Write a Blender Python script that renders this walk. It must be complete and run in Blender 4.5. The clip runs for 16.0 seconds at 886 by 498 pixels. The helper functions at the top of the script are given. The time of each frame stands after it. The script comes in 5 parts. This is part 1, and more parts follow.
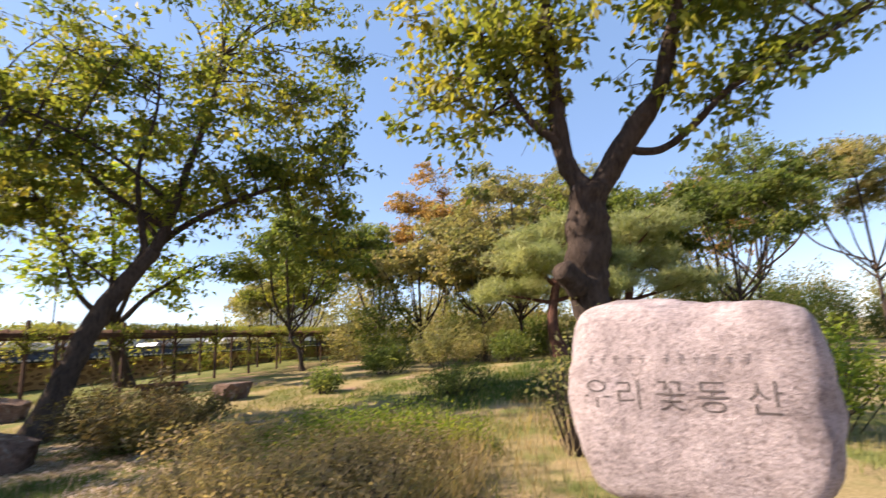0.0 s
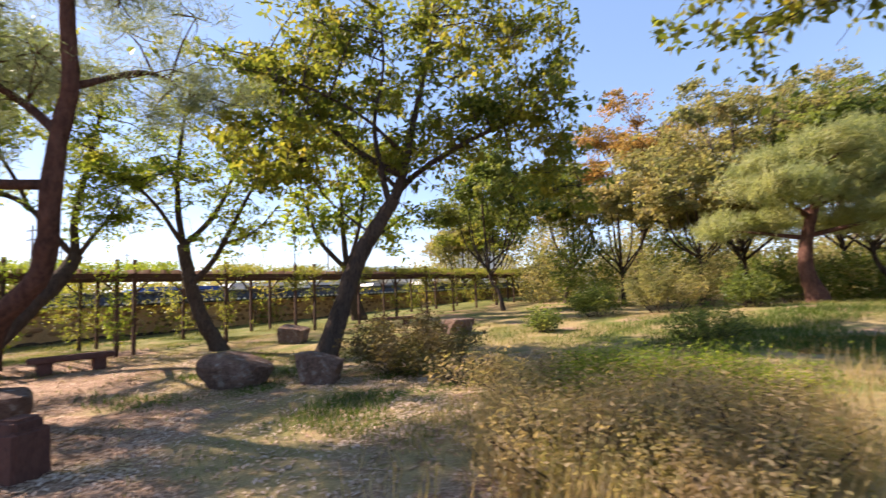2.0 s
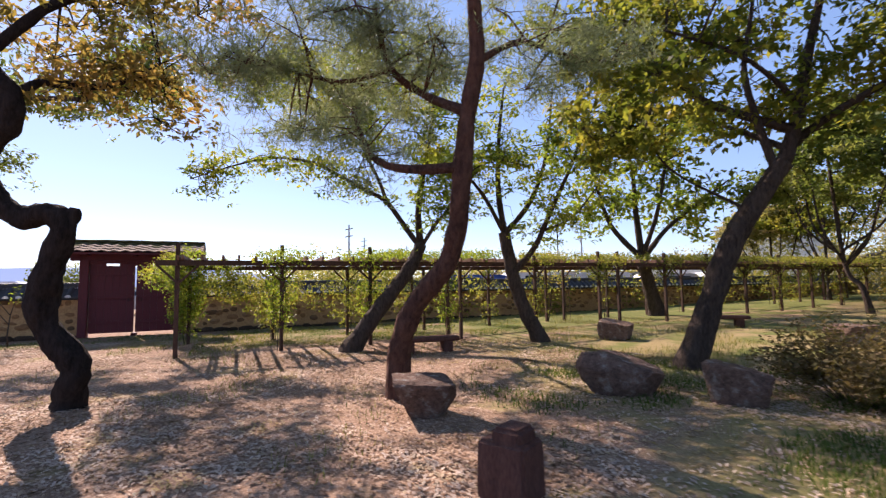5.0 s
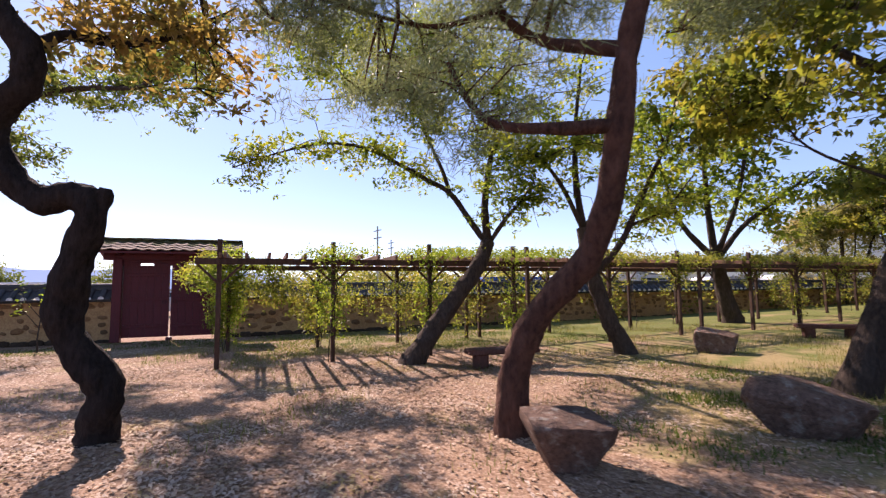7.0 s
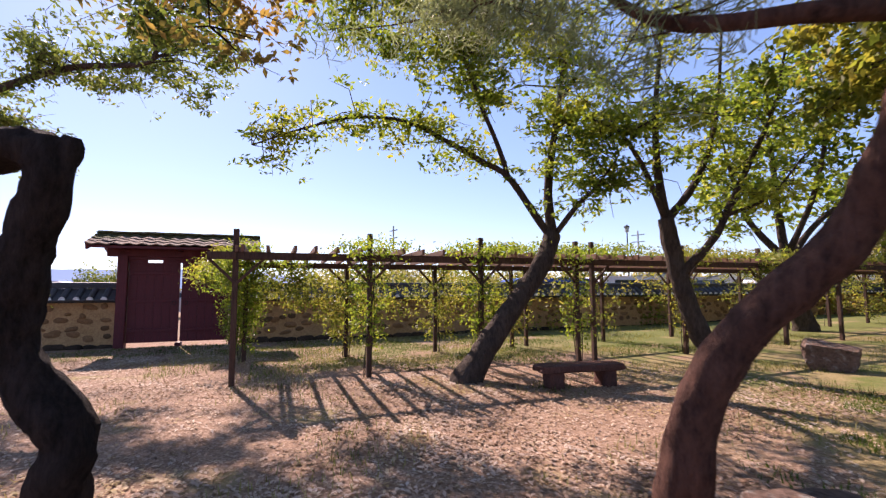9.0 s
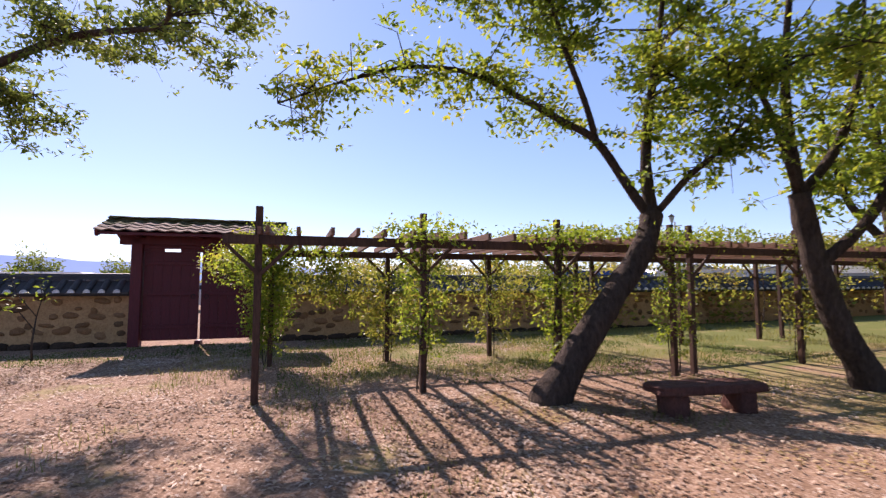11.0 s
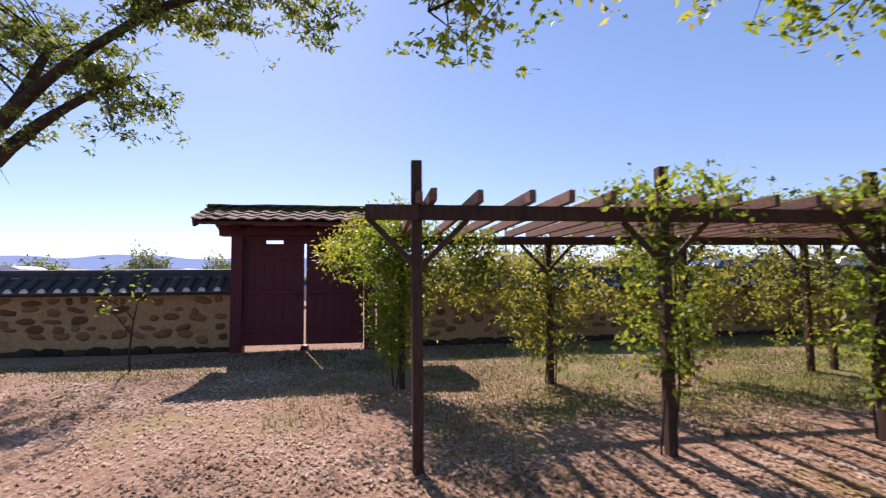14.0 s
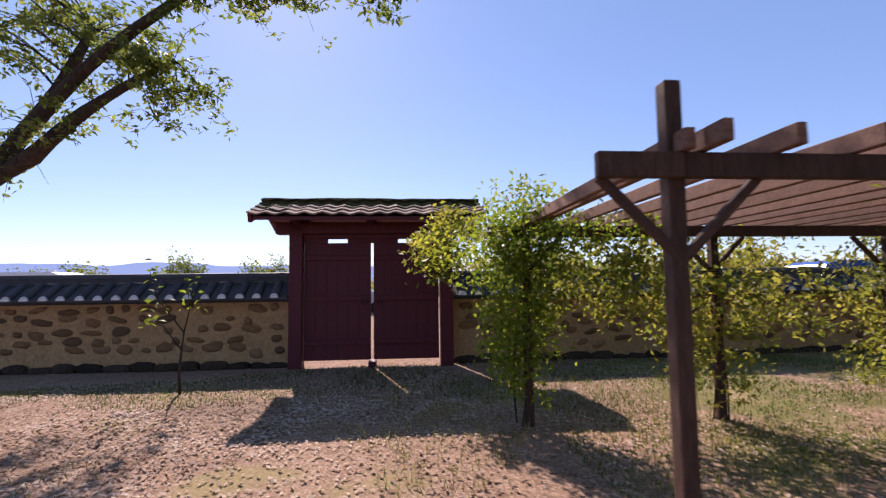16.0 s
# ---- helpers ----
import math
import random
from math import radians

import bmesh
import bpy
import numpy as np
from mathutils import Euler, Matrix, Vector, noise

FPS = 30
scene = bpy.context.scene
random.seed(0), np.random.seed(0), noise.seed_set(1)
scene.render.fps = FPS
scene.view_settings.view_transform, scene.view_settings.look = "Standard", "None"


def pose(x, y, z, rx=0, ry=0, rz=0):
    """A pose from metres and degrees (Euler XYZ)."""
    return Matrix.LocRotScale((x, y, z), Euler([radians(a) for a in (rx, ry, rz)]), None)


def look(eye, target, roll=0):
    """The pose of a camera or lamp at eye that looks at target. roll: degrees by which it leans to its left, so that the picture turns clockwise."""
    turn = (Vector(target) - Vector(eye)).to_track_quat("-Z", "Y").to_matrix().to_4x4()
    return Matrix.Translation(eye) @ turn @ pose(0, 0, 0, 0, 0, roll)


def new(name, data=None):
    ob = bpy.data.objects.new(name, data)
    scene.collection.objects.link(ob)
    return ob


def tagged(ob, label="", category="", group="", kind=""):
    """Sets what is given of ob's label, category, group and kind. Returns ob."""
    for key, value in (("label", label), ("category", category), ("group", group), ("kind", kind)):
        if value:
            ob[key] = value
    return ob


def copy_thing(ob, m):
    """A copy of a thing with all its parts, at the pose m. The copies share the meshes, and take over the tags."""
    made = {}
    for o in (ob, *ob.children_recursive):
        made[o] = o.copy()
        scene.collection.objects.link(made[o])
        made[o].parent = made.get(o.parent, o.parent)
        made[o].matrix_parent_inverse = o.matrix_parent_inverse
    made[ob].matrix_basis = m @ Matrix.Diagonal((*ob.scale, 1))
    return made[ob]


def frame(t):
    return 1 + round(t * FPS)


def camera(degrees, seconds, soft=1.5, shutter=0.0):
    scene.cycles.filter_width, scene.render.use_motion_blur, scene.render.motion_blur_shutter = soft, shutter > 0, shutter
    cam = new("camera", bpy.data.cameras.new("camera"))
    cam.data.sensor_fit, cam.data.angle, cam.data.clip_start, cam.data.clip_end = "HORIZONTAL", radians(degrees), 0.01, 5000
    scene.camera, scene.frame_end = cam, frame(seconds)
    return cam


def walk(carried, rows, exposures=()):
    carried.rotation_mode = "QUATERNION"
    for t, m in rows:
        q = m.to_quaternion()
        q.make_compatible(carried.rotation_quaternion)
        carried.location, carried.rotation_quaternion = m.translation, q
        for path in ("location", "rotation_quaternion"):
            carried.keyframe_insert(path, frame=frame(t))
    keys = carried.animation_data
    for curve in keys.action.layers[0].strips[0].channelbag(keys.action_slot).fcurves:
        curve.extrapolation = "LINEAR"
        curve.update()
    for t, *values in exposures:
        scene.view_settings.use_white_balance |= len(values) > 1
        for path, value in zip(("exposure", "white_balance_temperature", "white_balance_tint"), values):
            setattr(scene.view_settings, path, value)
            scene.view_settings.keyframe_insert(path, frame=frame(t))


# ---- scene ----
cam = camera(87.5, 16.0, 1.3, 0.5)
METRES, EYE, TILT, LEAN, TURN = 13.5, 1.5, 0.0, 0.0, 0.0
ROWS = [
    (0.0, 0.0, 0.0, 0.0, 0.54, 10.9, 2.8),
    (0.5, -0.02, -0.0027, -0.0007, 6.15, 8.84, 2.86),
    (1.0, -0.04, 0.0005, -0.0008, 11.63, 7.3, 2.37),
    (1.5, -0.0629, 0.0036, 0.0006, 16.29, 5.83, 2.18),
    (2.0, -0.0883, 0.005, -0.0014, 21.45, 4.93, 2.3),
    (2.5, -0.1148, 0.0032, 0.0002, 27.61, 4.41, 2.16),
    (3.0, -0.1443, 0.0046, 0.0011, 34.16, 3.99, 2.1),
    (3.5, -0.1745, -0.0007, 0.0012, 40.24, 3.99, 1.99),
    (4.0, -0.2038, -0.0031, 0.0025, 45.63, 4.32, 1.39),
    (4.5, -0.2341, -0.0016, 0.0033, 49.09, 4.45, 0.9),
    (5.0, -0.2656, -0.0048, 0.0035, 50.5, 4.58, 0.95),
    (7.5, -0.427, 0.0031, 0.0046, 53.71, 5.05, 0.56),
    (8.0, -0.4604, 0.0069, 0.0041, 54.13, 5.16, 0.48),
    (10.5, -0.6197, 0.0478, 0.0066, 56.07, 4.64, 0.03),
    (11.0, -0.6531, 0.0516, 0.0065, 57.33, 4.3, 0.05),
    (11.5, -0.6872, 0.0558, 0.0078, 58.81, 3.86, 0.14),
    (12.0, -0.7195, 0.0557, 0.0077, 60.49, 3.55, 0.21),
    (12.5, -0.7511, 0.0571, 0.0079, 62.58, 3.38, 0.16),
    (13.0, -0.7844, 0.0571, 0.0089, 64.03, 3.33, 0.25),
    (13.5, -0.8178, 0.0498, 0.0094, 65.4, 3.4, 0.45),
    (14.0, -0.8507, 0.0443, 0.0093, 66.56, 3.51, 0.52),
    (14.5, -0.886, 0.0346, 0.0082, 67.61, 3.8, 0.64),
    (15.0, -0.9183, 0.0237, 0.009, 68.52, 4.02, 0.77),
    (15.5, -0.9533, 0.0147, 0.0082, 69.15, 4.19, 0.68),
    (16.0, -0.9843, 0.0048, 0.0074, 69.58, 4.28, 0.71),
]
EXPOSURES = [(0.0, 1.4, 7350, 22), (2.0, 1.52, 7350, 25), (3.5, 1.3, 7150, 28), (5.0, 1.13, 6950, 29), (8.0, 1.19, 6950, 34), (11.0, 1.02, 6650, 33), (14.0, 0.82, 6600, 31), (16.0, 0.8, 6600, 31)]
walk(cam, [(t, pose(0, 0, EYE, TILT, LEAN, TURN) @ pose(METRES * x, METRES * y, METRES * z, 90 + pitch, roll, yaw)) for t, x, y, z, yaw, pitch, roll in ROWS],
     EXPOSURES)
from mathutils.bvhtree import BVHTree

# ---- world and sun ----
SUN_EL, SUN_AZ = 39.0, 270.0
world = bpy.data.worlds.new("world")
scene.world = world
world.use_nodes = True
wn = world.node_tree
sky = wn.nodes.new("ShaderNodeTexSky")
sky.sky_type, sky.sun_disc = "NISHITA", False
sky.sun_elevation, sky.sun_rotation = radians(SUN_EL), radians(SUN_AZ)
sky.air_density, sky.dust_density, sky.ozone_density, sky.altitude = 0.75, 0.15, 1.2, 100
veil = wn.nodes.new("ShaderNodeMix")
veil.data_type = "RGBA"
veil.inputs[0].default_value, veil.inputs[7].default_value = 0.42, (1.1, 2.4, 4.45, 1)
wn.links.new(sky.outputs[0], veil.inputs[6])
wn.links.new(veil.outputs[2], wn.nodes["Background"].inputs[0])
wn.nodes["Background"].inputs[1].default_value = 0.11
sun = new("sun", bpy.data.lights.new("sun", "SUN"))
sun.data.energy, sun.data.angle, sun.data.color = 5.0, radians(0.6), (1.0, 0.93, 0.82)
sun.matrix_world = look((-60 * math.cos(radians(SUN_EL)), 0, 60 * math.sin(radians(SUN_EL))), (0, 0, 0))


# ---- materials ----
def material(name, rough=0.8, spec=0.3, metal=0.0):
    m = bpy.data.materials.new(name)
    m.use_nodes = True
    b = m.node_tree.nodes["Principled BSDF"]
    b.inputs["Roughness"].default_value, b.inputs["Metallic"].default_value = rough, metal
    b.inputs["Specular IOR Level"].default_value = spec
    return m, m.node_tree, b


def add(nt, kind, **inputs):
    n = nt.nodes.new(kind)
    for key, value in inputs.items():
        n.inputs[key].default_value = value
    return n


def noise_tex(nt, scale, detail=6.0, rough=0.6, coord=None):
    n = add(nt, "ShaderNodeTexNoise", Scale=scale, Detail=detail, Roughness=rough)
    if coord is not None:
        nt.links.new(coord, n.inputs["Vector"])
    return n.outputs["Fac"]


def ramp(nt, fac, stops):
    r = nt.nodes.new("ShaderNodeValToRGB")
    while len(r.color_ramp.elements) < len(stops):
        r.color_ramp.elements.new(0.5)
    for e, (p, c) in zip(r.color_ramp.elements, stops):
        e.position, e.color = p, (*c, 1) if len(c) == 3 else c
    nt.links.new(fac, r.inputs[0])
    return r.outputs[0]


def mix(nt, fac, a, b, mode="MIX"):
    n = nt.nodes.new("ShaderNodeMix")
    n.data_type, n.blend_type = "RGBA", mode
    for sock, v in ((n.inputs[0], fac), (n.inputs[6], a), (n.inputs[7], b)):
        if isinstance(v, bpy.types.NodeSocket):
            nt.links.new(v, sock)
        else:
            sock.default_value = v if isinstance(v, float) else (*v, 1)
    return n.outputs[2]


def bump(nt, b, height, strength, distance):
    n = add(nt, "ShaderNodeBump", Strength=strength, Distance=distance)
    nt.links.new(height, n.inputs["Height"])
    nt.links.new(n.outputs[0], b.inputs["Normal"])


def varied(name, lo, hi, scale=6.0, fine=40.0, rough=0.85, spec=0.2, relief=0.4, depth=0.01, object_random=0.0, island=0.0, stretch=None):
    """A surface whose colour wanders from lo to hi at two scales, with relief."""
    m, nt, b = material(name, rough, spec)
    co = nt.nodes.new("ShaderNodeTexCoord").outputs["Object"]
    if stretch:
        mp = nt.nodes.new("ShaderNodeMapping")
        mp.inputs["Scale"].default_value = stretch
        nt.links.new(co, mp.inputs[0])
        co = mp.outputs[0]
    big, small = noise_tex(nt, scale, coord=co), noise_tex(nt, fine, 8.0, 0.7, co)
    col = ramp(nt, big, [(0.3, lo), (0.7, hi)])
    col = mix(nt, 0.55, col, ramp(nt, small, [(0.3, [c * 0.45 for c in lo]), (0.7, [min(1, c * 1.25) for c in hi])]))
    if object_random or island:
        src = nt.nodes.new("ShaderNodeObjectInfo").outputs["Random"] if object_random else nt.nodes.new("ShaderNodeNewGeometry").outputs["Random Per Island"]
        k = object_random or island
        col = mix(nt, 1.0, col, ramp(nt, src, [(0.0, (1 - k, 1 - k, 1 - k)), (0.5, (1, 1 - k * .25, 1 - k * .5)), (1.0, (1.0 + k * .3, 1.0 + k * .15, 1.0))]), "MULTIPLY")
    nt.links.new(col, b.inputs["Base Color"])
    bump(nt, b, small, relief, depth)
    return m


def leaf_material(name, cols, see_through=0.5, rough=0.5):
    """Leaves: each in its own tint, partly letting light through."""
    m, nt, b = material(name, rough, 0.25)
    geo = nt.nodes.new("ShaderNodeNewGeometry")
    co = nt.nodes.new("ShaderNodeTexCoord").outputs["Object"]
    step = 1.0 / (len(cols) - 1)
    col = ramp(nt, geo.outputs["Random Per Island"], [(i * step, c) for i, c in enumerate(cols)])
    col = mix(nt, 0.58, col, ramp(nt, noise_tex(nt, 0.8, 3.0, 0.5, co), [(0.35 + 0.3 * i * step, c) for i, c in enumerate(cols)]))
    nt.links.new(col, b.inputs["Base Color"])
    tr = nt.nodes.new("ShaderNodeBsdfTranslucent")
    nt.links.new(mix(nt, 1.0, col, (1.3, 1.28, 0.78), "MULTIPLY"), tr.inputs[0])
    mx = add(nt, "ShaderNodeMixShader", Fac=see_through)
    nt.links.new(b.outputs[0], mx.inputs[1])
    nt.links.new(tr.outputs[0], mx.inputs[2])
    nt.links.new(mx.outputs[0], nt.nodes["Material Output"].inputs[0])
    return m


def plain(name, col, rough=0.5, spec=0.4, metal=0.0):
    m, nt, b = material(name, rough, spec, metal)
    co = nt.nodes.new("ShaderNodeTexCoord").outputs["Object"]
    nt.links.new(ramp(nt, noise_tex(nt, 3.0, 5.0, 0.6, co), [(0.3, [c * 0.85 for c in col]), (0.7, col)]), b.inputs["Base Color"])
    return m


def ground_material():
    m, nt, b = material("earth_with_litter", 0.95, 0.1)
    pos = nt.nodes.new("ShaderNodeNewGeometry").outputs["Position"]
    patch, mid, fine = noise_tex(nt, 0.55, 5.0, 0.6, pos), noise_tex(nt, 4.0, 6.0, 0.65, pos), noise_tex(nt, 45.0, 8.0, 0.7, pos)
    soil = ramp(nt, mid, [(0.3, (0.15, 0.0885, 0.0574)), (0.5, (0.24, 0.15, 0.101)), (0.72, (0.338, 0.225, 0.158))])
    vor = add(nt, "ShaderNodeTexVoronoi", Scale=52.0, Randomness=1.0)
    nt.links.new(pos, vor.inputs["Vector"])
    sep = nt.nodes.new("ShaderNodeSeparateColor")
    nt.links.new(vor.outputs["Color"], sep.inputs[0])
    chips = ramp(nt, sep.outputs[0], [(0.0, (0.0675, 0.039, 0.0238)), (0.35, (0.21, 0.128, 0.0805)), (0.7, (0.33, 0.221, 0.15)), (1.0, (0.48, 0.367, 0.273))])
    col = mix(nt, 0.5, soil, chips)
    dry = ramp(nt, fine, [(0.3, (0.135, 0.105, 0.042)), (0.55, (0.27, 0.214, 0.098)), (0.75, (0.375, 0.307, 0.168))])
    green = ramp(nt, fine, [(0.3, (0.045, 0.0638, 0.014)), (0.6, (0.12, 0.146, 0.035)), (0.8, (0.225, 0.225, 0.077))])
    xyz = nt.nodes.new("ShaderNodeSeparateXYZ")
    nt.links.new(pos, xyz.inputs[0])

    def math_node(op, a, c):
        n = nt.nodes.new("ShaderNodeMath")
        n.operation = op
        for s, v in zip(n.inputs, (a, c)):
            if isinstance(v, bpy.types.NodeSocket):
                nt.links.new(v, s)
            else:
                s.default_value = v
        return n.outputs[0]

    def band(value, lo, hi):
        r = nt.nodes.new("ShaderNodeMapRange")
        r.interpolation_type = "SMOOTHSTEP"
        for i, v in enumerate((lo, hi)):
            r.inputs[i + 1].default_value = v
        nt.links.new(value, r.inputs[0])
        return r.outputs[0]

    # Bare trodden earth along the walk; grass takes over towards the garden in the north and under the pergola.
    north = band(math_node("ADD", xyz.outputs[1], math_node("MULTIPLY", xyz.outputs[0], 0.55)), -1.5, 4.0)
    across = math_node("ADD", math_node("MULTIPLY", xyz.outputs[0], -0.963), math_node("MULTIPLY", xyz.outputs[1], 0.268))
    under = math_node("MULTIPLY", band(across, 15.2, 16.8), band(math_node("ADD", math_node("MULTIPLY", xyz.outputs[0], 0.268), math_node("MULTIPLY", xyz.outputs[1], 0.963)), -2.5, 1.0))
    cover = math_node("MAXIMUM", north, math_node("MULTIPLY", under, 0.7))
    dryness = band(math_node("ADD", patch, math_node("MULTIPLY", cover, 0.22)), 0.56, 0.68)
    greenness = band(math_node("ADD", noise_tex(nt, 0.9, 4.0, 0.6, pos), math_node("ADD", math_node("MULTIPLY", north, 0.11), math_node("MULTIPLY", under, 0.16))), 0.56, 0.72)
    col = mix(nt, math_node("MULTIPLY", dryness, 0.85), col, dry)
    col = mix(nt, math_node("MULTIPLY", math_node("MULTIPLY", greenness, cover), 0.85), col, green)
    nt.links.new(col, b.inputs["Base Color"])
    bump(nt, b, mix(nt, 0.5, vor.outputs["Distance"], fine), 0.34, 0.011)
    return m


GROUND = ground_material()
BARK = varied("grey_brown_bark", (0.026, 0.02, 0.016), (0.115, 0.085, 0.068), 5, 24, 0.95, 0.1, 1.0, 0.08, stretch=(1, 1, 0.3))
DARK_BARK = varied("nearly_black_bark", (0.012, 0.010, 0.010), (0.06, 0.045, 0.04), 7, 22, 0.95, 0.08, 1.0, 0.10, stretch=(1, 1, 0.35))
PINE_BARK = varied("red_pine_bark", (0.03, 0.019, 0.017), (0.17, 0.085, 0.062), 5, 18, 0.95, 0.1, 1.0, 0.08, stretch=(1, 1, 0.4))
LEAF_GREEN = leaf_material("green_leaves", [(0.0701, 0.116, 0.0187), (0.131, 0.196, 0.028), (0.234, 0.29, 0.0421), (0.374, 0.345, 0.0561)], 0.62)
LEAF_YELLOW = leaf_material("yellowing_leaves", [(0.0738, 0.107, 0.0205), (0.148, 0.18, 0.0369), (0.262, 0.254, 0.0574), (0.377, 0.271, 0.0738)], 0.62)
LEAF_GARDEN = leaf_material("green_leaves_turning_yellow", [(0.0606, 0.0887, 0.0178), (0.107, 0.143, 0.0271), (0.185, 0.2, 0.0357), (0.321, 0.257, 0.0499)], 0.62)
LEAF_DARK = leaf_material("dark_green_leaves", [(0.0615, 0.0943, 0.0246), (0.102, 0.143, 0.0369), (0.156, 0.193, 0.0492), (0.246, 0.246, 0.082)], 0.6)
LEAF_OLIVE = leaf_material("olive_autumn_leaves", [(0.123, 0.143, 0.0574), (0.205, 0.213, 0.0861), (0.295, 0.262, 0.123), (0.369, 0.271, 0.135)], 0.58)
LEAF_BROWN = leaf_material("browning_leaves", [(0.0738, 0.082, 0.0246), (0.156, 0.139, 0.041), (0.262, 0.189, 0.0656), (0.312, 0.18, 0.0656)], 0.55)
LEAF_ORANGE = leaf_material("orange_autumn_leaves", [(0.148, 0.139, 0.0492), (0.279, 0.189, 0.0656), (0.394, 0.221, 0.0738), (0.451, 0.246, 0.082)], 0.55)
# Brown leaves, darker than the herbs: the shade is put into their colour.
SHADE_HERB = leaf_material("brown_leaves_darkened_for_shade", [(0.05, 0.055, 0.018), (0.11, 0.085, 0.04), (0.20, 0.14, 0.07), (0.13, 0.13, 0.035)], 0.4, 0.7)
NEEDLES = leaf_material("pine_needles", [(0.107, 0.139, 0.082), (0.18, 0.221, 0.135), (0.279, 0.303, 0.205)], 0.5)
PALE_NEEDLES = leaf_material("pale_pine_needles", [(0.172, 0.213, 0.0902), (0.271, 0.303, 0.139), (0.377, 0.377, 0.197)], 0.55)
GRASS = leaf_material("grass_blades", [(0.0574, 0.0902, 0.0164), (0.131, 0.156, 0.0369), (0.262, 0.238, 0.082), (0.361, 0.295, 0.148)], 0.35, 0.6)
LAWN = leaf_material("green_grass_blades", [(0.04, 0.07, 0.012), (0.07, 0.115, 0.018), (0.13, 0.165, 0.035)], 0.4, 0.6)
HERB = leaf_material("dry_brown_herbs", [(0.15, 0.159, 0.0484), (0.299, 0.22, 0.115), (0.423, 0.308, 0.203), (0.264, 0.255, 0.088)], 0.55, 0.7)
LITTER = leaf_material("fallen_leaves", [(0.118, 0.0592, 0.0318), (0.274, 0.163, 0.104), (0.407, 0.285, 0.207), (0.548, 0.444, 0.363), (0.311, 0.222, 0.0592)], 0.1, 0.8)
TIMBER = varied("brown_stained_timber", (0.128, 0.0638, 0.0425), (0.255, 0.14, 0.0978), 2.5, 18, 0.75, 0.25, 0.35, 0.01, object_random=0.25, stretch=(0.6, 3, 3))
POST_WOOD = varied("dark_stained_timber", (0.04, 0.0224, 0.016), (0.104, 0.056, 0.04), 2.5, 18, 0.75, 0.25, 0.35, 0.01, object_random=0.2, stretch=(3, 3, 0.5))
MAROON = varied("maroon_painted_wood", (0.0723, 0.00765, 0.0119), (0.115, 0.0136, 0.0195), 1.5, 16, 0.55, 0.3, 0.2, 0.006, stretch=(4, 4, 0.5))
GATE_TILE = varied("weathered_brown_roof_tile", (0.136, 0.102, 0.085), (0.306, 0.238, 0.204), 4, 22, 0.9, 0.15, 0.5, 0.02, object_random=0.35)
MOSS = varied("mossy_dark_roof_tile", (0.05, 0.05, 0.03), (0.14, 0.13, 0.06), 5, 30, 0.95, 0.1, 0.6, 0.03)
MORTAR = varied("tan_clay_mortar", (0.33, 0.185, 0.08), (0.48, 0.29, 0.14), 1.6, 22, 0.95, 0.1, 0.5, 0.02)
WALL_STONE = varied("brown_field_stone", (0.15, 0.085, 0.045), (0.30, 0.18, 0.095), 3, 24, 0.9, 0.15, 0.6, 0.02, object_random=0.5)
WALL_STONE_FAR = varied("brown_field_stone_far", (0.15, 0.085, 0.045), (0.30, 0.18, 0.095), 3, 24, 0.9, 0.15, 0.6, 0.02, island=0.5)
# Darkened to stand in for the shaded grass at the wall's foot.
FOOT_SHADE_STONE = varied("footing_stone_darkened_for_shade", (0.03, 0.0216, 0.0168), (0.078, 0.057, 0.042), 3, 24, 0.95, 0.1, 0.6, 0.03, island=0.4)
ROOF_TILE = varied("dark_clay_roof_tile", (0.0279, 0.0291, 0.0341), (0.062, 0.062, 0.0682), 5, 30, 0.65, 0.4, 0.4, 0.01, object_random=0.3)
PLASTER = varied("white_lime_plaster", (0.55, 0.53, 0.50), (0.78, 0.76, 0.72), 6, 30, 0.9, 0.1, 0.3, 0.01)
GRANITE, gnt, gsh = material("pitted_pink_granite", 0.92, 0.12)
gco = gnt.nodes.new("ShaderNodeTexCoord").outputs["Object"]
gpatch, ggrain, gspeck = noise_tex(gnt, 5.0, 5.0, 0.65, gco), noise_tex(gnt, 48.0, 6.0, 0.75, gco), noise_tex(gnt, 130.0, 3.0, 0.6, gco)
gcol = ramp(gnt, gpatch, [(0.32, (0.246, 0.208, 0.204)), (0.5, (0.365, 0.315, 0.31)), (0.68, (0.459, 0.399, 0.391))])
gcol = mix(gnt, 0.7, gcol, ramp(gnt, ggrain, [(0.36, (0.42, 0.38, 0.38)), (0.5, (1, 1, 1)), (0.66, (1.25, 1.2, 1.2))]), "MULTIPLY")
gcol = mix(gnt, 0.5, gcol, ramp(gnt, gspeck, [(0.4, (0.6, 0.56, 0.56)), (0.62, (1.25, 1.22, 1.22))]), "MULTIPLY")
gnt.links.new(gcol, gsh.inputs["Base Color"])
bump(gnt, gsh, mix(gnt, 0.4, ggrain, gpatch), 1.0, 0.022)
WORN = plain("worn_shallow_letters", (0.20, 0.17, 0.165), 0.95, 0.1)
CARVED = plain("dark_carved_letters", (0.10, 0.085, 0.08), 0.95, 0.1)
BOULDER = varied("brown_boulder", (0.06, 0.04, 0.032), (0.26, 0.165, 0.125), 3.5, 20, 0.92, 0.12, 1.0, 0.06)
bnt, bsh = BOULDER.node_tree, BOULDER.node_tree.nodes["Principled BSDF"]
bco = bnt.nodes.new("ShaderNodeTexCoord").outputs["Object"]
blink = bsh.inputs["Base Color"].links[0].from_socket
blichen = ramp(bnt, noise_tex(bnt, 7.0, 7.0, 0.7, bco), [(0.54, (0.0, 0.0, 0.0)), (0.66, (1.0, 1.0, 1.0))])
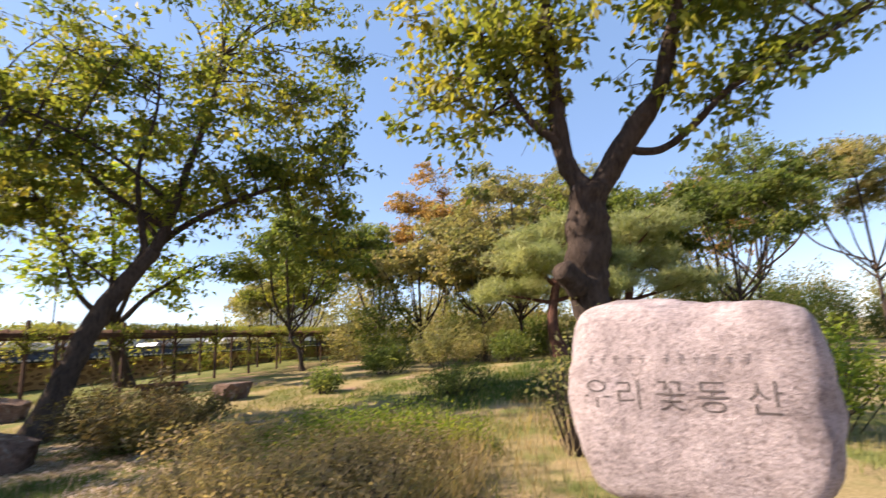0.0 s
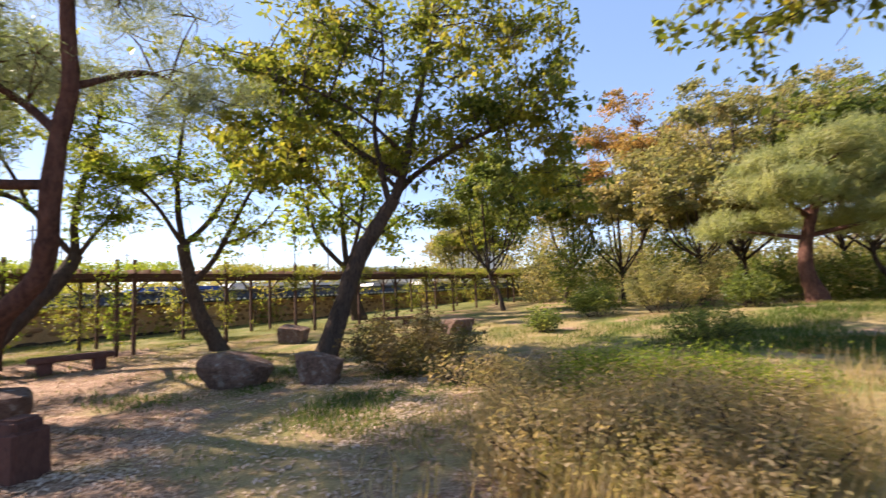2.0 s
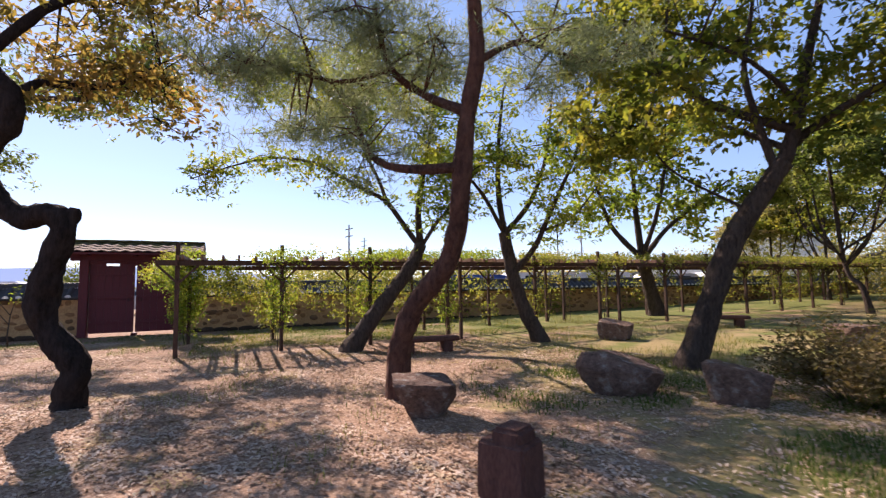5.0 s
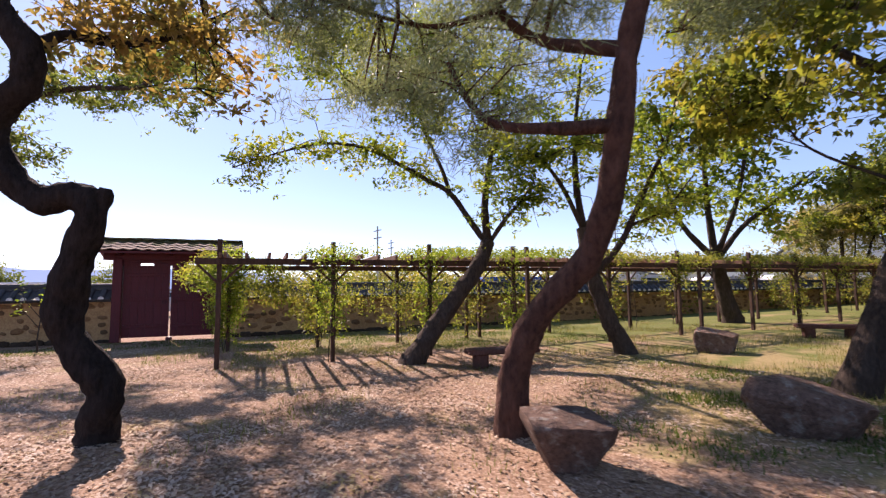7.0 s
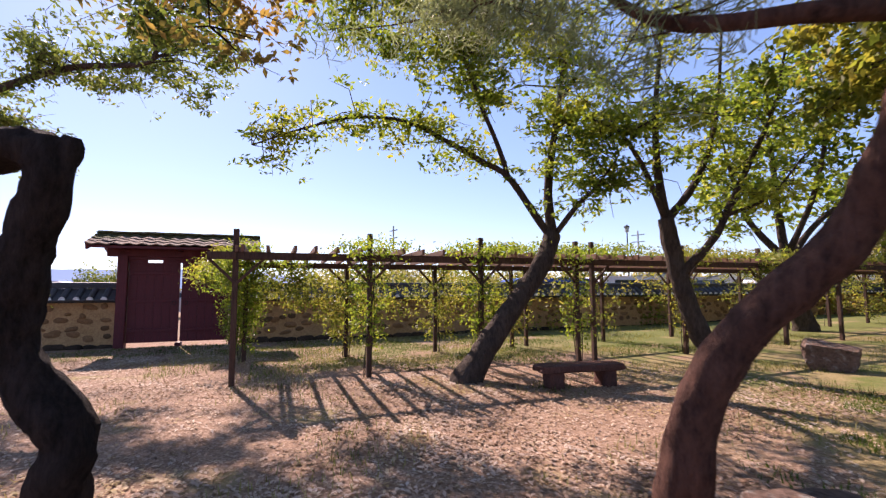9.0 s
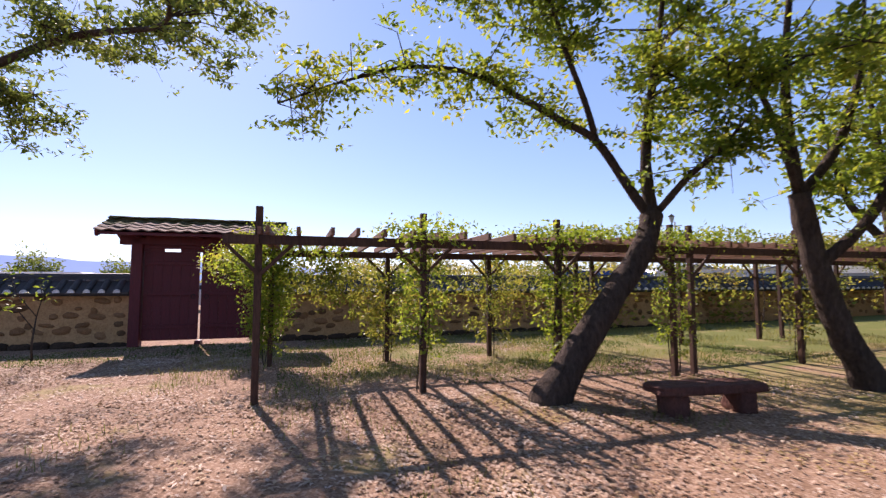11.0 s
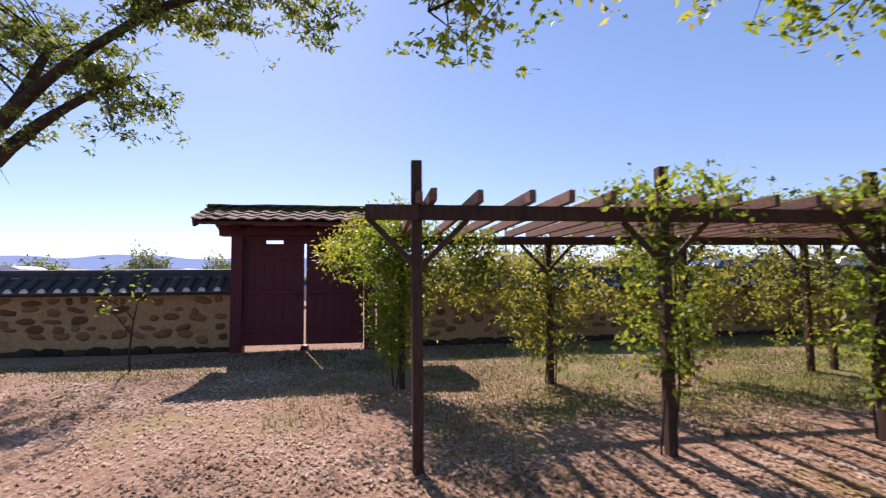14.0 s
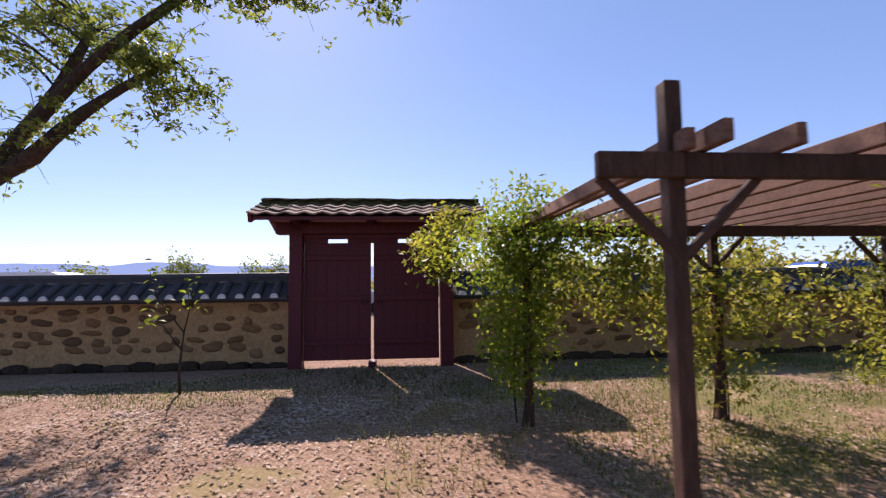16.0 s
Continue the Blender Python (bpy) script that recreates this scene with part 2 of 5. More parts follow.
bnt.links.new(mix(bnt, blichen, blink, (0.30, 0.27, 0.235)), bsh.inputs["Base Color"])
STUMP = varied("dark_red_cut_wood", (0.06, 0.028, 0.022), (0.15, 0.072, 0.056), 5, 30, 0.9, 0.15, 0.7, 0.03, stretch=(2, 2, 0.5))
# Distance haze is put into the hills' colour; a glow lifts them.
HILLS, hill_nodes, hill_shader = material("haze_coloured_hills", 1.0, 0.0)
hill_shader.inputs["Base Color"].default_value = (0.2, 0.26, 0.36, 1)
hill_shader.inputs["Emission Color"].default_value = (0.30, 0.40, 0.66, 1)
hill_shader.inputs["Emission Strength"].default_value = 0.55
WHITE_WALL = plain("white_house_plaster", (0.72, 0.71, 0.70), 0.9, 0.1)
GREY_ROOF = plain("grey_house_roof", (0.20, 0.20, 0.22), 0.8, 0.2)
WHITE_PAINT = plain("white_car_paint", (0.80, 0.80, 0.80), 0.25, 0.5)
BLUE_PAINT = plain("blue_car_paint", (0.03, 0.09, 0.35), 0.25, 0.5)
SILVER_PAINT = plain("silver_car_paint", (0.45, 0.46, 0.48), 0.3, 0.5, 0.4)
RUBBER = plain("black_rubber", (0.02, 0.02, 0.02), 0.8, 0.2)
CAR_GLASS = plain("dark_car_glass", (0.03, 0.04, 0.05), 0.05, 0.6)
CONCRETE = plain("grey_concrete", (0.38, 0.37, 0.35), 0.9, 0.1)


# ---- mesh helpers ----
rng = np.random.default_rng(7)


class Geo:
    """Collects vertices and faces for one mesh."""

    def __init__(self):
        self.v, self.f = [], []

    def put(self, v, f):
        n = len(self.v)
        self.v += [tuple(p) for p in v]
        self.f += [tuple(i + n for i in q) for q in f]

    def box(self, c, size, m=None):
        x, y, z = (s / 2 for s in size)
        v = [Vector((a * x, b * y, e * z)) for e in (-1, 1) for a, b in ((-1, -1), (1, -1), (1, 1), (-1, 1))]
        if m is not None:
            v = [m @ p for p in v]
        self.put([p + Vector(c) for p in v], [(3, 2, 1, 0), (4, 5, 6, 7), (0, 1, 5, 4), (1, 2, 6, 5), (2, 3, 7, 6), (3, 0, 4, 7)])

    def tube(self, pts, radii, seg=8, rough=0.0, cap=True):
        pts = [Vector(p) for p in pts]
        side = None
        rings = []
        for i, p in enumerate(pts):
            d = (pts[min(i + 1, len(pts) - 1)] - pts[max(i - 1, 0)]).normalized()
            if side is None:
                side = d.orthogonal().normalized()
            side = (side - d * side.dot(d)).normalized()
            up = d.cross(side)
            ring = []
            for k in range(seg):
                a = 2 * math.pi * k / seg
                w = side * math.cos(a) + up * math.sin(a)
                r = radii[i]
                if rough:
                    r *= 1 + rough * noise.noise((p + w * r) * 4.0) + rough * 0.5 * noise.noise((p + w * r) * 11.0) + rough * 0.6 * noise.noise(Vector((w.x * 9, w.y * 9, p.z * 1.7)))
                ring.append(p + w * r)
            rings.append(ring)
        v = [q for ring in rings for q in ring]
        f = [(i * seg + k, i * seg + (k + 1) % seg, (i + 1) * seg + (k + 1) % seg, (i + 1) * seg + k) for i in range(len(pts) - 1) for k in range(seg)]
        if cap:
            f += [tuple(reversed(range(seg))), tuple(range((len(pts) - 1) * seg, len(pts) * seg))]
        self.put(v, f)

    def mesh(self, name, mat, smooth=False):
        me = bpy.data.meshes.new(name)
        me.from_pydata(self.v, [], self.f)
        me.materials.append(mat)
        if smooth:
            me.polygons.foreach_set("use_smooth", [True] * len(me.polygons))
        me.update()
        return me


def quads(name, corners, mat):
    """A mesh of loose four-cornered leaves; corners is (n, 4, 3)."""
    n = len(corners)
    me = bpy.data.meshes.new(name)
    me.vertices.add(n * 4), me.loops.add(n * 4), me.polygons.add(n)
    me.vertices.foreach_set("co", np.ascontiguousarray(corners, dtype=np.float32).ravel())
    me.loops.foreach_set("vertex_index", np.arange(n * 4, dtype=np.int32))
    me.polygons.foreach_set("loop_start", np.arange(0, n * 4, 4, dtype=np.int32))
    me.materials.append(mat)
    me.update(calc_edges=True)
    return me


def leaf_quads(centres, length, width, flat=0.6, droop=0.0):
    """Rhombic leaves of mixed size that lean every way, rather flat than steep."""
    n = len(centres)
    a = rng.uniform(0, 2 * np.pi, n)
    tilt = rng.normal(-droop, 0.55, n)
    way = np.stack([np.cos(a) * np.cos(tilt), np.sin(a) * np.cos(tilt), np.sin(tilt)], 1)
    rand = rng.normal(size=(n, 3)) + np.array([0, 0, 2.0 * flat])
    side = np.cross(way, rand)
    side /= np.linalg.norm(side, axis=1, keepdims=True) + 1e-6
    s = rng.uniform(0.6, 1.25, (n, 1))
    le, wi = way * length * s, side * width * s * 0.5
    c = np.asarray(centres)
    fold = np.cross(side, way) * width * s * 0.18
    return np.stack([c, c + le * 0.45 + wi + fold, c + le, c + le * 0.45 - wi + fold], 1)


def needle_quads(centres, n_each, length, width):
    c = np.repeat(np.asarray(centres), n_each, 0)
    way = rng.normal(size=(len(c), 3)) + np.array([0, 0, 0.5])
    way /= np.linalg.norm(way, axis=1, keepdims=True)
    side = np.cross(way, rng.normal(size=way.shape))
    side /= np.linalg.norm(side, axis=1, keepdims=True)
    le, wi = way * length * rng.uniform(0.7, 1.2, (len(c), 1)), side * width * 0.5
    c = c + rng.normal(0, 0.05, c.shape)
    return np.stack([c - wi, c + wi, c + le + wi * 0.4, c + le - wi * 0.4], 1)


def part(name, shape, mat, parent=None, label="", smooth=False):
    me = shape.mesh(name, mat, smooth) if isinstance(shape, Geo) else shape
    ob = new(name, me)
    if parent is not None:
        ob.parent = parent
    return tagged(ob, label) if label else ob


def thing(name, label, category, m=None, group="", kind=""):
    ob = new(name)
    if m is not None:
        ob.matrix_basis = m
    return tagged(ob, label, category, group, kind)


def bevelled(size, width, segments=1):
    """A block with softened edges, centred on its origin."""
    bm = bmesh.new()
    bmesh.ops.create_cube(bm, size=1.0)
    bmesh.ops.scale(bm, vec=size, verts=bm.verts)
    bmesh.ops.bevel(bm, geom=bm.edges[:], offset=width, segments=segments, affect="EDGES")
    g = Geo()
    bm.verts.index_update()
    g.put([v.co.copy() for v in bm.verts], [[v.index for v in f.verts] for f in bm.faces])
    bm.free()
    return g


def lump(size, detail=3, rough=0.2, seed=0.0, square=2.0, flat_base=True):
    """A boulder: a rounded block of that size with a flat foot, standing on its origin."""
    bm = bmesh.new()
    bmesh.ops.create_icosphere(bm, subdivisions=detail, radius=1.0)
    g = Geo()
    bm.verts.index_update()
    v = []
    for q in bm.verts:
        d = q.co.normalized()
        k = (abs(d.x) ** square + abs(d.y) ** square + abs(d.z) ** square) ** (-1.0 / square)
        o = Vector((seed, seed * 0.7, seed * 1.3))
        k *= 1 + rough * noise.noise(d * 1.3 + o) + rough * 0.5 * noise.noise(d * 3.1 + o) + rough * 0.2 * noise.noise(d * 8.0 + o)
        p = Vector((d.x * size[0], d.y * size[1], d.z * size[2])) * k * 0.5
        p.z += size[2] * 0.5
        if flat_base:
            p.z = max(p.z, -0.03)
        v.append(p)
    g.put(v, [[q.index for q in f.verts] for f in bm.faces])
    bm.free()
    return g


def curve_through(pts, steps=5):
    """A smooth line through the points."""
    p = [Vector(q) for q in pts]
    p = [p[0] * 2 - p[1]] + p + [p[-1] * 2 - p[-2]]
    out = []
    for i in range(1, len(p) - 2):
        for k in range(steps):
            t = k / steps
            a, b, c, d = p[i - 1], p[i], p[i + 1], p[i + 2]
            out.append(0.5 * (2 * b + (c - a) * t + (2 * a - 5 * b + 4 * c - d) * t * t + (3 * b - a - 3 * c + d) * t ** 3))
    out.append(p[-2])
    return out


def ground_z(x, y):
    """The gentle rise of the garden."""
    r2 = (x - 1.2) ** 2 + (y - 5.0) ** 2
    far = max(0.0, min(1.0, (y - 8.0) / 25.0))
    mound = 0.52 * math.exp(-((x - 4.5) / 5.5) ** 2 - ((y - 14.5) / 4.2) ** 2)
    return 0.1 + mound + 0.24 * math.exp(-r2 / 16.0) + 0.5 * far * math.exp(-((x + 4) / 14.0) ** 2) + 0.03 * noise.noise(Vector((x * 0.35, y * 0.35, 0)))


def tree(name, label, limbs, bark, leaves, clusters, spread, leaf, group="", needles=False, start=0.4, per=34, extra=(), droop=0.2, rough=0.16, clump=0.38, wood_only=0):
    """A tree from its limbs (points, first and last radius; the first limb is the trunk). Leaf sprays sit on twigs along the limbs' outer
    part; extra holds (centre, radii, count) for the crown's masses further up."""
    ob = thing(name, label, "tree", pose(*limbs[0][0][0]), group)
    foot = Vector(limbs[0][0][0])
    wood, spots = Geo(), []
    shares = [len(p) for p, a, b in limbs[1:]] or [1]
    nodes = []
    for j, (pts, r0, r1) in enumerate(limbs):
        line = [q - foot for q in curve_through(pts, 9 if j == 0 else 5)]
        n = len(line)
        rad = [r0 + (r1 - r0) * i / (n - 1) for i in range(n)]
        if j == 0:
            line[0] = line[0] - Vector((0, 0, 0.15))
            for i in range(min(7, n)):
                rad[i] *= 1 + 0.36 * (1 - i / 7) ** 2
        wood.tube(line, rad, 18 if j == 0 else 9, rough)
        if j < len(limbs) - wood_only:
            nodes += line[n // 3:] if j else line[n // 2:]
        if (j == 0 and len(limbs) > 1) or j >= len(limbs) - wood_only:
            continue
        for _ in range(int(clusters * shares[max(0, j - 1)] / sum(shares))):
            i = int(n * rng.uniform(start, 1.0) - 0.01)
            base = line[min(i, n - 1)]
            off = Vector(rng.normal(0, 1, 3) * np.array(spread))
            spots.append((base, base + off))
    for c, r, k in extra:
        # Leaves gather in clumps with gaps between them.
        for _ in range(max(3, k // 6)):
            d = Vector(rng.normal(0, 1, 3)).normalized() * rng.uniform(0.2, 1.0) ** 0.5
            mid = Vector(c) + Vector((d.x * r[0], d.y * r[1], d.z * r[2])) - foot
            hub = min(nodes, key=lambda q: (q - mid).length_squared)
            wood.tube([hub, (hub + mid) / 2 + Vector((0, 0, 0.1 * (mid - hub).length)), mid], [0.022, 0.014, 0.007], 5, 0, False)
            size = clump * rng.uniform(0.7, 1.3)
            for _ in range(6):
                spots.append((mid, mid + Vector(rng.normal(0, 1, 3) * np.array((size, size, size * 0.5)))))
    centres = []
    for a, e in spots:
        mid = (a + e) / 2 + Vector(rng.normal(0, 0.08, 3)) + Vector((0, 0, 0.12 * (e - a).length))
        wood.tube([a, mid, e], [0.010, 0.007, 0.003], 4, 0, False)
        if needles:
            centres += [np.array(e) + rng.normal(0, 0.16, 3) * (1.2, 1.2, 0.6) for _ in range(per)]
        else:
            k = rng.integers(int(per * 0.6), int(per * 1.3))
            k = max(2, k // 9)
            t = rng.uniform(0.25, 1.12, (k, 1))
            along = np.array(a) * (1 - t) ** 2 + 2 * np.array(mid) * t * (1 - t) + np.array(e) * t ** 2
            tuft = np.repeat(along + rng.normal(0, 0.15, (k, 3)) * (1.3, 1.3, 0.5), 9, 0)
            centres += list(tuft + rng.normal(0, leaf[0] * 0.45, (k * 9, 3)) * (1.1, 1.1, 0.6))
    part("trunk", wood, bark, ob, smooth=True)
    if needles:
        me = quads("crown", needle_quads(centres, needles, leaf[0], leaf[1]), leaves)
    else:
        me = quads("crown", leaf_quads(centres, leaf[0], leaf[1], 0.6, droop), leaves)
    part("crown", me, leaves, ob)
    return ob


def frame_at(s, d, z=0.0, turn=0.0):
    """A pose in the pergola's lines: s metres along it from its first post, d metres towards the wall."""
    return pose(-14.965, 1.895, 0.1, 0, 0, 74.45) @ pose(s, d, z, 0, 0, turn)


# ---- ground and distance ----
def graded(lo, hi, step, far):
    near = list(np.arange(lo, hi + 0.01, step))
    grow, a, b = step, lo, hi
    left, right = [], []
    while a > -far or b < far:
        grow *= 1.5
        a, b = a - grow, b + grow
        left.append(max(a, -far)), right.append(min(b, far))
    return sorted(set(left + near + right))


gx, gy = graded(-32, 14, 0.5, 2500), graded(-8, 36, 0.5, 2500)
earth = Geo()
earth.put([(x, y, ground_z(x, y)) for y in gy for x in gx],
          [(j * len(gx) + i, j * len(gx) + i + 1, (j + 1) * len(gx) + i + 1, (j + 1) * len(gx) + i) for j in range(len(gy) - 1) for i in range(len(gx) - 1)])
tagged(part("ground", earth, GROUND, smooth=True), "trodden pinkish earth with wood chips, dry leaves and patchy grass", "ground", kind="structure")

ridge = Geo()
rv = []
for i in range(161):
    a = radians(-20 + i * 1.5)
    h = 78 + 70 * max(0, noise.noise(Vector((i * 0.13, 2.0, 0)))) + 22 * noise.noise(Vector((i * 0.4, 5.0, 0)))
    h *= 0.3 + 0.7 * max(0.0, min(1.0, (math.degrees(a) - 66) / 10))
    x, y = -math.sin(a) * 1900, math.cos(a) * 1900
    rv += [(x, y, -5), (x, y, h), (x * 1.1, y * 1.1, -5)]
ridge.put(rv, [q for i in range(160) for q in ((3 * i, 3 * i + 3, 3 * i + 4, 3 * i + 1), (3 * i + 1, 3 * i + 4, 3 * i + 5, 3 * i + 2))])
tagged(part("backdrop", ridge, HILLS, smooth=True), "low hills on the horizon, blue haze put into their glowing colour", "hills", kind="structure")


# ---- stone wall with a tiled coping ----
WALL_D, WALL_TOP = 6.8, 1.22


def wall(name, s0, s1, label):
    ob = thing(name, label, "wall", frame_at(0, WALL_D), kind="structure")
    n = s1 - s0
    body = Geo()
    body.box(((s0 + s1) / 2, 0.2, WALL_TOP / 2 - 0.1), (n, 0.36, WALL_TOP + 0.2))
    part("wall_body", body, MORTAR, ob)
    # Low stones added here; their dark colour imitates shaded grass.
    foot = Geo()
    s = s0
    while s < s1 - 0.05:
        w = min(rng.uniform(0.28, 0.6), s1 - s)
        g = lump((w * 1.02, 0.15, rng.uniform(0.14, 0.22)), 2, 0.25, rng.uniform(0, 50), 3.5)
        foot.put([(p[0] + s + w / 2, p[1] - 0.01, p[2] - 0.06) for p in g.v], g.f)
        s += w
    tagged(part("shaded_footing", foot, FOOT_SHADE_STONE, ob, smooth=True), "stones along the wall's foot, darkened for its shaded grass")
    core = Geo()
    core.box(((s0 + s1) / 2, 0.2, WALL_TOP + 0.1), (n, 0.40, 0.24))
    part("coping_core", core, ROOF_TILE, ob)
    slope = Geo()
    for sgn in (-1, 1):
        y0, y1 = 0.2 + sgn * 0.46, 0.2 + sgn * 0.05
        slope.put([(s0, y0, WALL_TOP + 0.07), (s1, y0, WALL_TOP + 0.07), (s1, y1, WALL_TOP + 0.36), (s0, y1, WALL_TOP + 0.36),
                   (s0, y0, WALL_TOP + 0.03), (s1, y0, WALL_TOP + 0.03), (s1, y1, WALL_TOP + 0.22), (s0, y1, WALL_TOP + 0.22)],
                  [(0, 1, 2, 3), (7, 6, 5, 4), (0, 4, 5, 1), (2, 6, 7, 3), (1, 5, 6, 2), (3, 7, 4, 0)])
    part("tile_bed", slope, ROOF_TILE, ob)
    top = Geo()
    for k in range(3):
        top.box(((s0 + s1) / 2, 0.2, WALL_TOP + 0.345 + 0.035 * k), (n, 0.24 - 0.02 * k, 0.03))
    top.tube([(s0, 0.2, WALL_TOP + 0.455), (s1, 0.2, WALL_TOP + 0.455)], [0.075, 0.075], 10)
    part("ridge_tiles", top, ROOF_TILE, ob, "dark stacked ridge tiles")
    return ob


wall_left = wall("wall_1", -26.0, -3.42, "tan mortared field-stone wall under dark clay roof tiles")
wall_right = wall("wall_2", -0.36, 46.0, "tan mortared field-stone wall under dark clay roof tiles behind the pergola")


# ---- red gate ----
def gate():
    ob = thing("gate", "closed maroon-painted plank gate with a small tiled roof", "gate", frame_at(-1.89, 6.55))
    for x in (-1.38, 1.38):
        p = part("gate_post", bevelled((0.24, 0.26, 2.75), 0.012), MAROON, ob)
        p.location = (x, 0.1, 1.33)
    for nm, size, at in (("lintel", (3.5, 0.26, 0.22), (0, 0.1, 2.55)), ("threshold", (0.14, 0.3, 0.16), (0, 0.1, 0.02)), ("rail", (2.56, 0.12, 0.09), (0, 0.1, 2.40))):
        q = part(nm, bevelled(size, 0.012), MAROON, ob)
        q.location = at
    for x0, x1 in ((-1.26, -0.82), (-0.46, 0.48), (0.75, 1.26)):
        q = part("filler_block", bevelled((x1 - x0, 0.05, 0.08), 0.004), MAROON, ob)
        q.location = ((x0 + x1) / 2, 0.1, 2.318)
    for k, (x0, x1) in enumerate(((-1.25, -0.03), (0.02, 1.235))):
        leaf = part("door_leaf", bevelled((x1 - x0, 0.03, 2.16), 0.004), MAROON, ob, "maroon plank door leaf")
        leaf.location = ((x0 + x1) / 2, 0.14, 1.20)
        n = 6
        w = (x1 - x0) / n
        plank = bevelled((w - 0.003, 0.025, 2.16), 0.002).mesh("plank", MAROON)
        for i in range(n):
            b = part("plank", plank, MAROON, leaf)
            b.location = (-(x1 - x0) / 2 + w * (i + 0.5), -0.0275, 0)
        for z in (-0.75, 0.05, 0.8):
            b = part("batten", bevelled((x1 - x0 - 0.04, 0.04, 0.09), 0.006), MAROON, leaf)
            b.location = (0, -0.06, z)
        ring = Geo()
        ring.tube([(0.05 * math.cos(a), -0.09, 0.05 * math.sin(a)) for a in np.linspace(0, 2 * math.pi, 13)], [0.007] * 13, 6)
        h = part("ring_handle", ring, RUBBER, leaf, "black iron ring handle", True)
        h.location = (0.5 if k == 0 else -0.48, 0, -0.02)
    # The roof: two slopes of overlapping tiles on a boarded deck, the ridge along the wall.
    for sgn in (-1, 1):
        deck = Geo()
        y0, y1 = 0.1 + sgn * 0.85, 0.1
        deck.put([(-1.95, y0, 2.66), (1.95, y0, 2.66), (1.95, y1, 2.98), (-1.95, y1, 2.98), (-1.95, y0, 2.60), (1.95, y0, 2.60), (1.95, y1, 2.90), (-1.95, y1, 2.90)],
                 [(0, 1, 2, 3), (7, 6, 5, 4), (0, 4, 5, 1), (2, 6, 7, 3), (1, 5, 6, 2), (3, 7, 4, 0)])
        part("roof_deck", deck, MAROON, ob)
    for x in (-1.3, 0.0, 1.3):
        beam = part("roof_bracket", bevelled((0.14, 1.4, 0.13), 0.015), MAROON, ob)
        beam.location = (x, 0.1, 2.66)
    for x in (-1.97, 1.97):
        g = Geo()
        for sgn in (-1, 1):
            g.box((x, 0.1 + sgn * 0.43, 2.80), (0.06, 0.95, 0.16), Matrix.Rotation(-sgn * math.atan2(0.32, 0.85), 3, "X"))
        part("barge_board", g, MAROON, ob)
    tile = Geo()
    n = 6
    prof = [((i / n - 0.5) * 0.31, 0.018 * math.cos(i / n * 2 * math.pi)) for i in range(n + 1)]
    tv = [(x, y, z + dz + 0.03 * (1 - y / 0.36)) for dz in (0.028, 0) for y in (0.0, 0.36) for x, z in prof]
    k = n + 1
    tf = [(i, i + 1, k + i + 1, k + i) for i in range(n)] + [(2 * k + k + i, 2 * k + k + i + 1, 2 * k + i + 1, 2 * k + i) for i in range(n)]
    tf += [(2 * k + i, 2 * k + i + 1, i + 1, i) for i in range(n)]
    tile.put(tv, tf)
    brown, mossy = tile.mesh("roof_tile", GATE_TILE), tile.mesh("roof_tile", MOSS)
    pitch = math.atan2(0.32, 0.85)
    for sgn in (-1, 1):
        for r in range(4):
            for c in range(13):
                y = 0.1 + sgn * (0.90 - r * 0.235)
                z = 2.655 + r * 0.0885 + 0.01
                t = part("roof_tile", mossy if r == 3 or (r == 2 and rng.random() < 0.35) else brown, GATE_TILE, ob)
                turn = Matrix.Rotation(0 if sgn < 0 else math.pi, 4, "Z")
                t.matrix_basis = Matrix.Translation((-1.86 + c * 0.31 + rng.normal(0, 0.006), y, z + rng.normal(0, 0.004))) @ turn @ Matrix.Rotation(pitch + rng.normal(0, 0.012), 4, "X")
    cap = Geo()
    cap.tube([(-2.0 + i * 0.25, 0.1, 3.03 + 0.012 * noise.noise(Vector((i * 0.7, 0, 0)))) for i in range(17)], [0.10] * 17, 10, 0.12)
    part("ridge_cap", cap, MOSS, ob, "mossy dark ridge cap", True)
    return ob


gate()


# ---- wooden pergola ----
BAY, DEPTH = 2.13, 2.78
POSTS = [0.0, 2.13, 4.26, 6.39, 6.80, 9.25, 11.70, 12.50] + [12.50 + 2.13 * k for k in range(1, 10)]
BAYS = len(POSTS) - 1


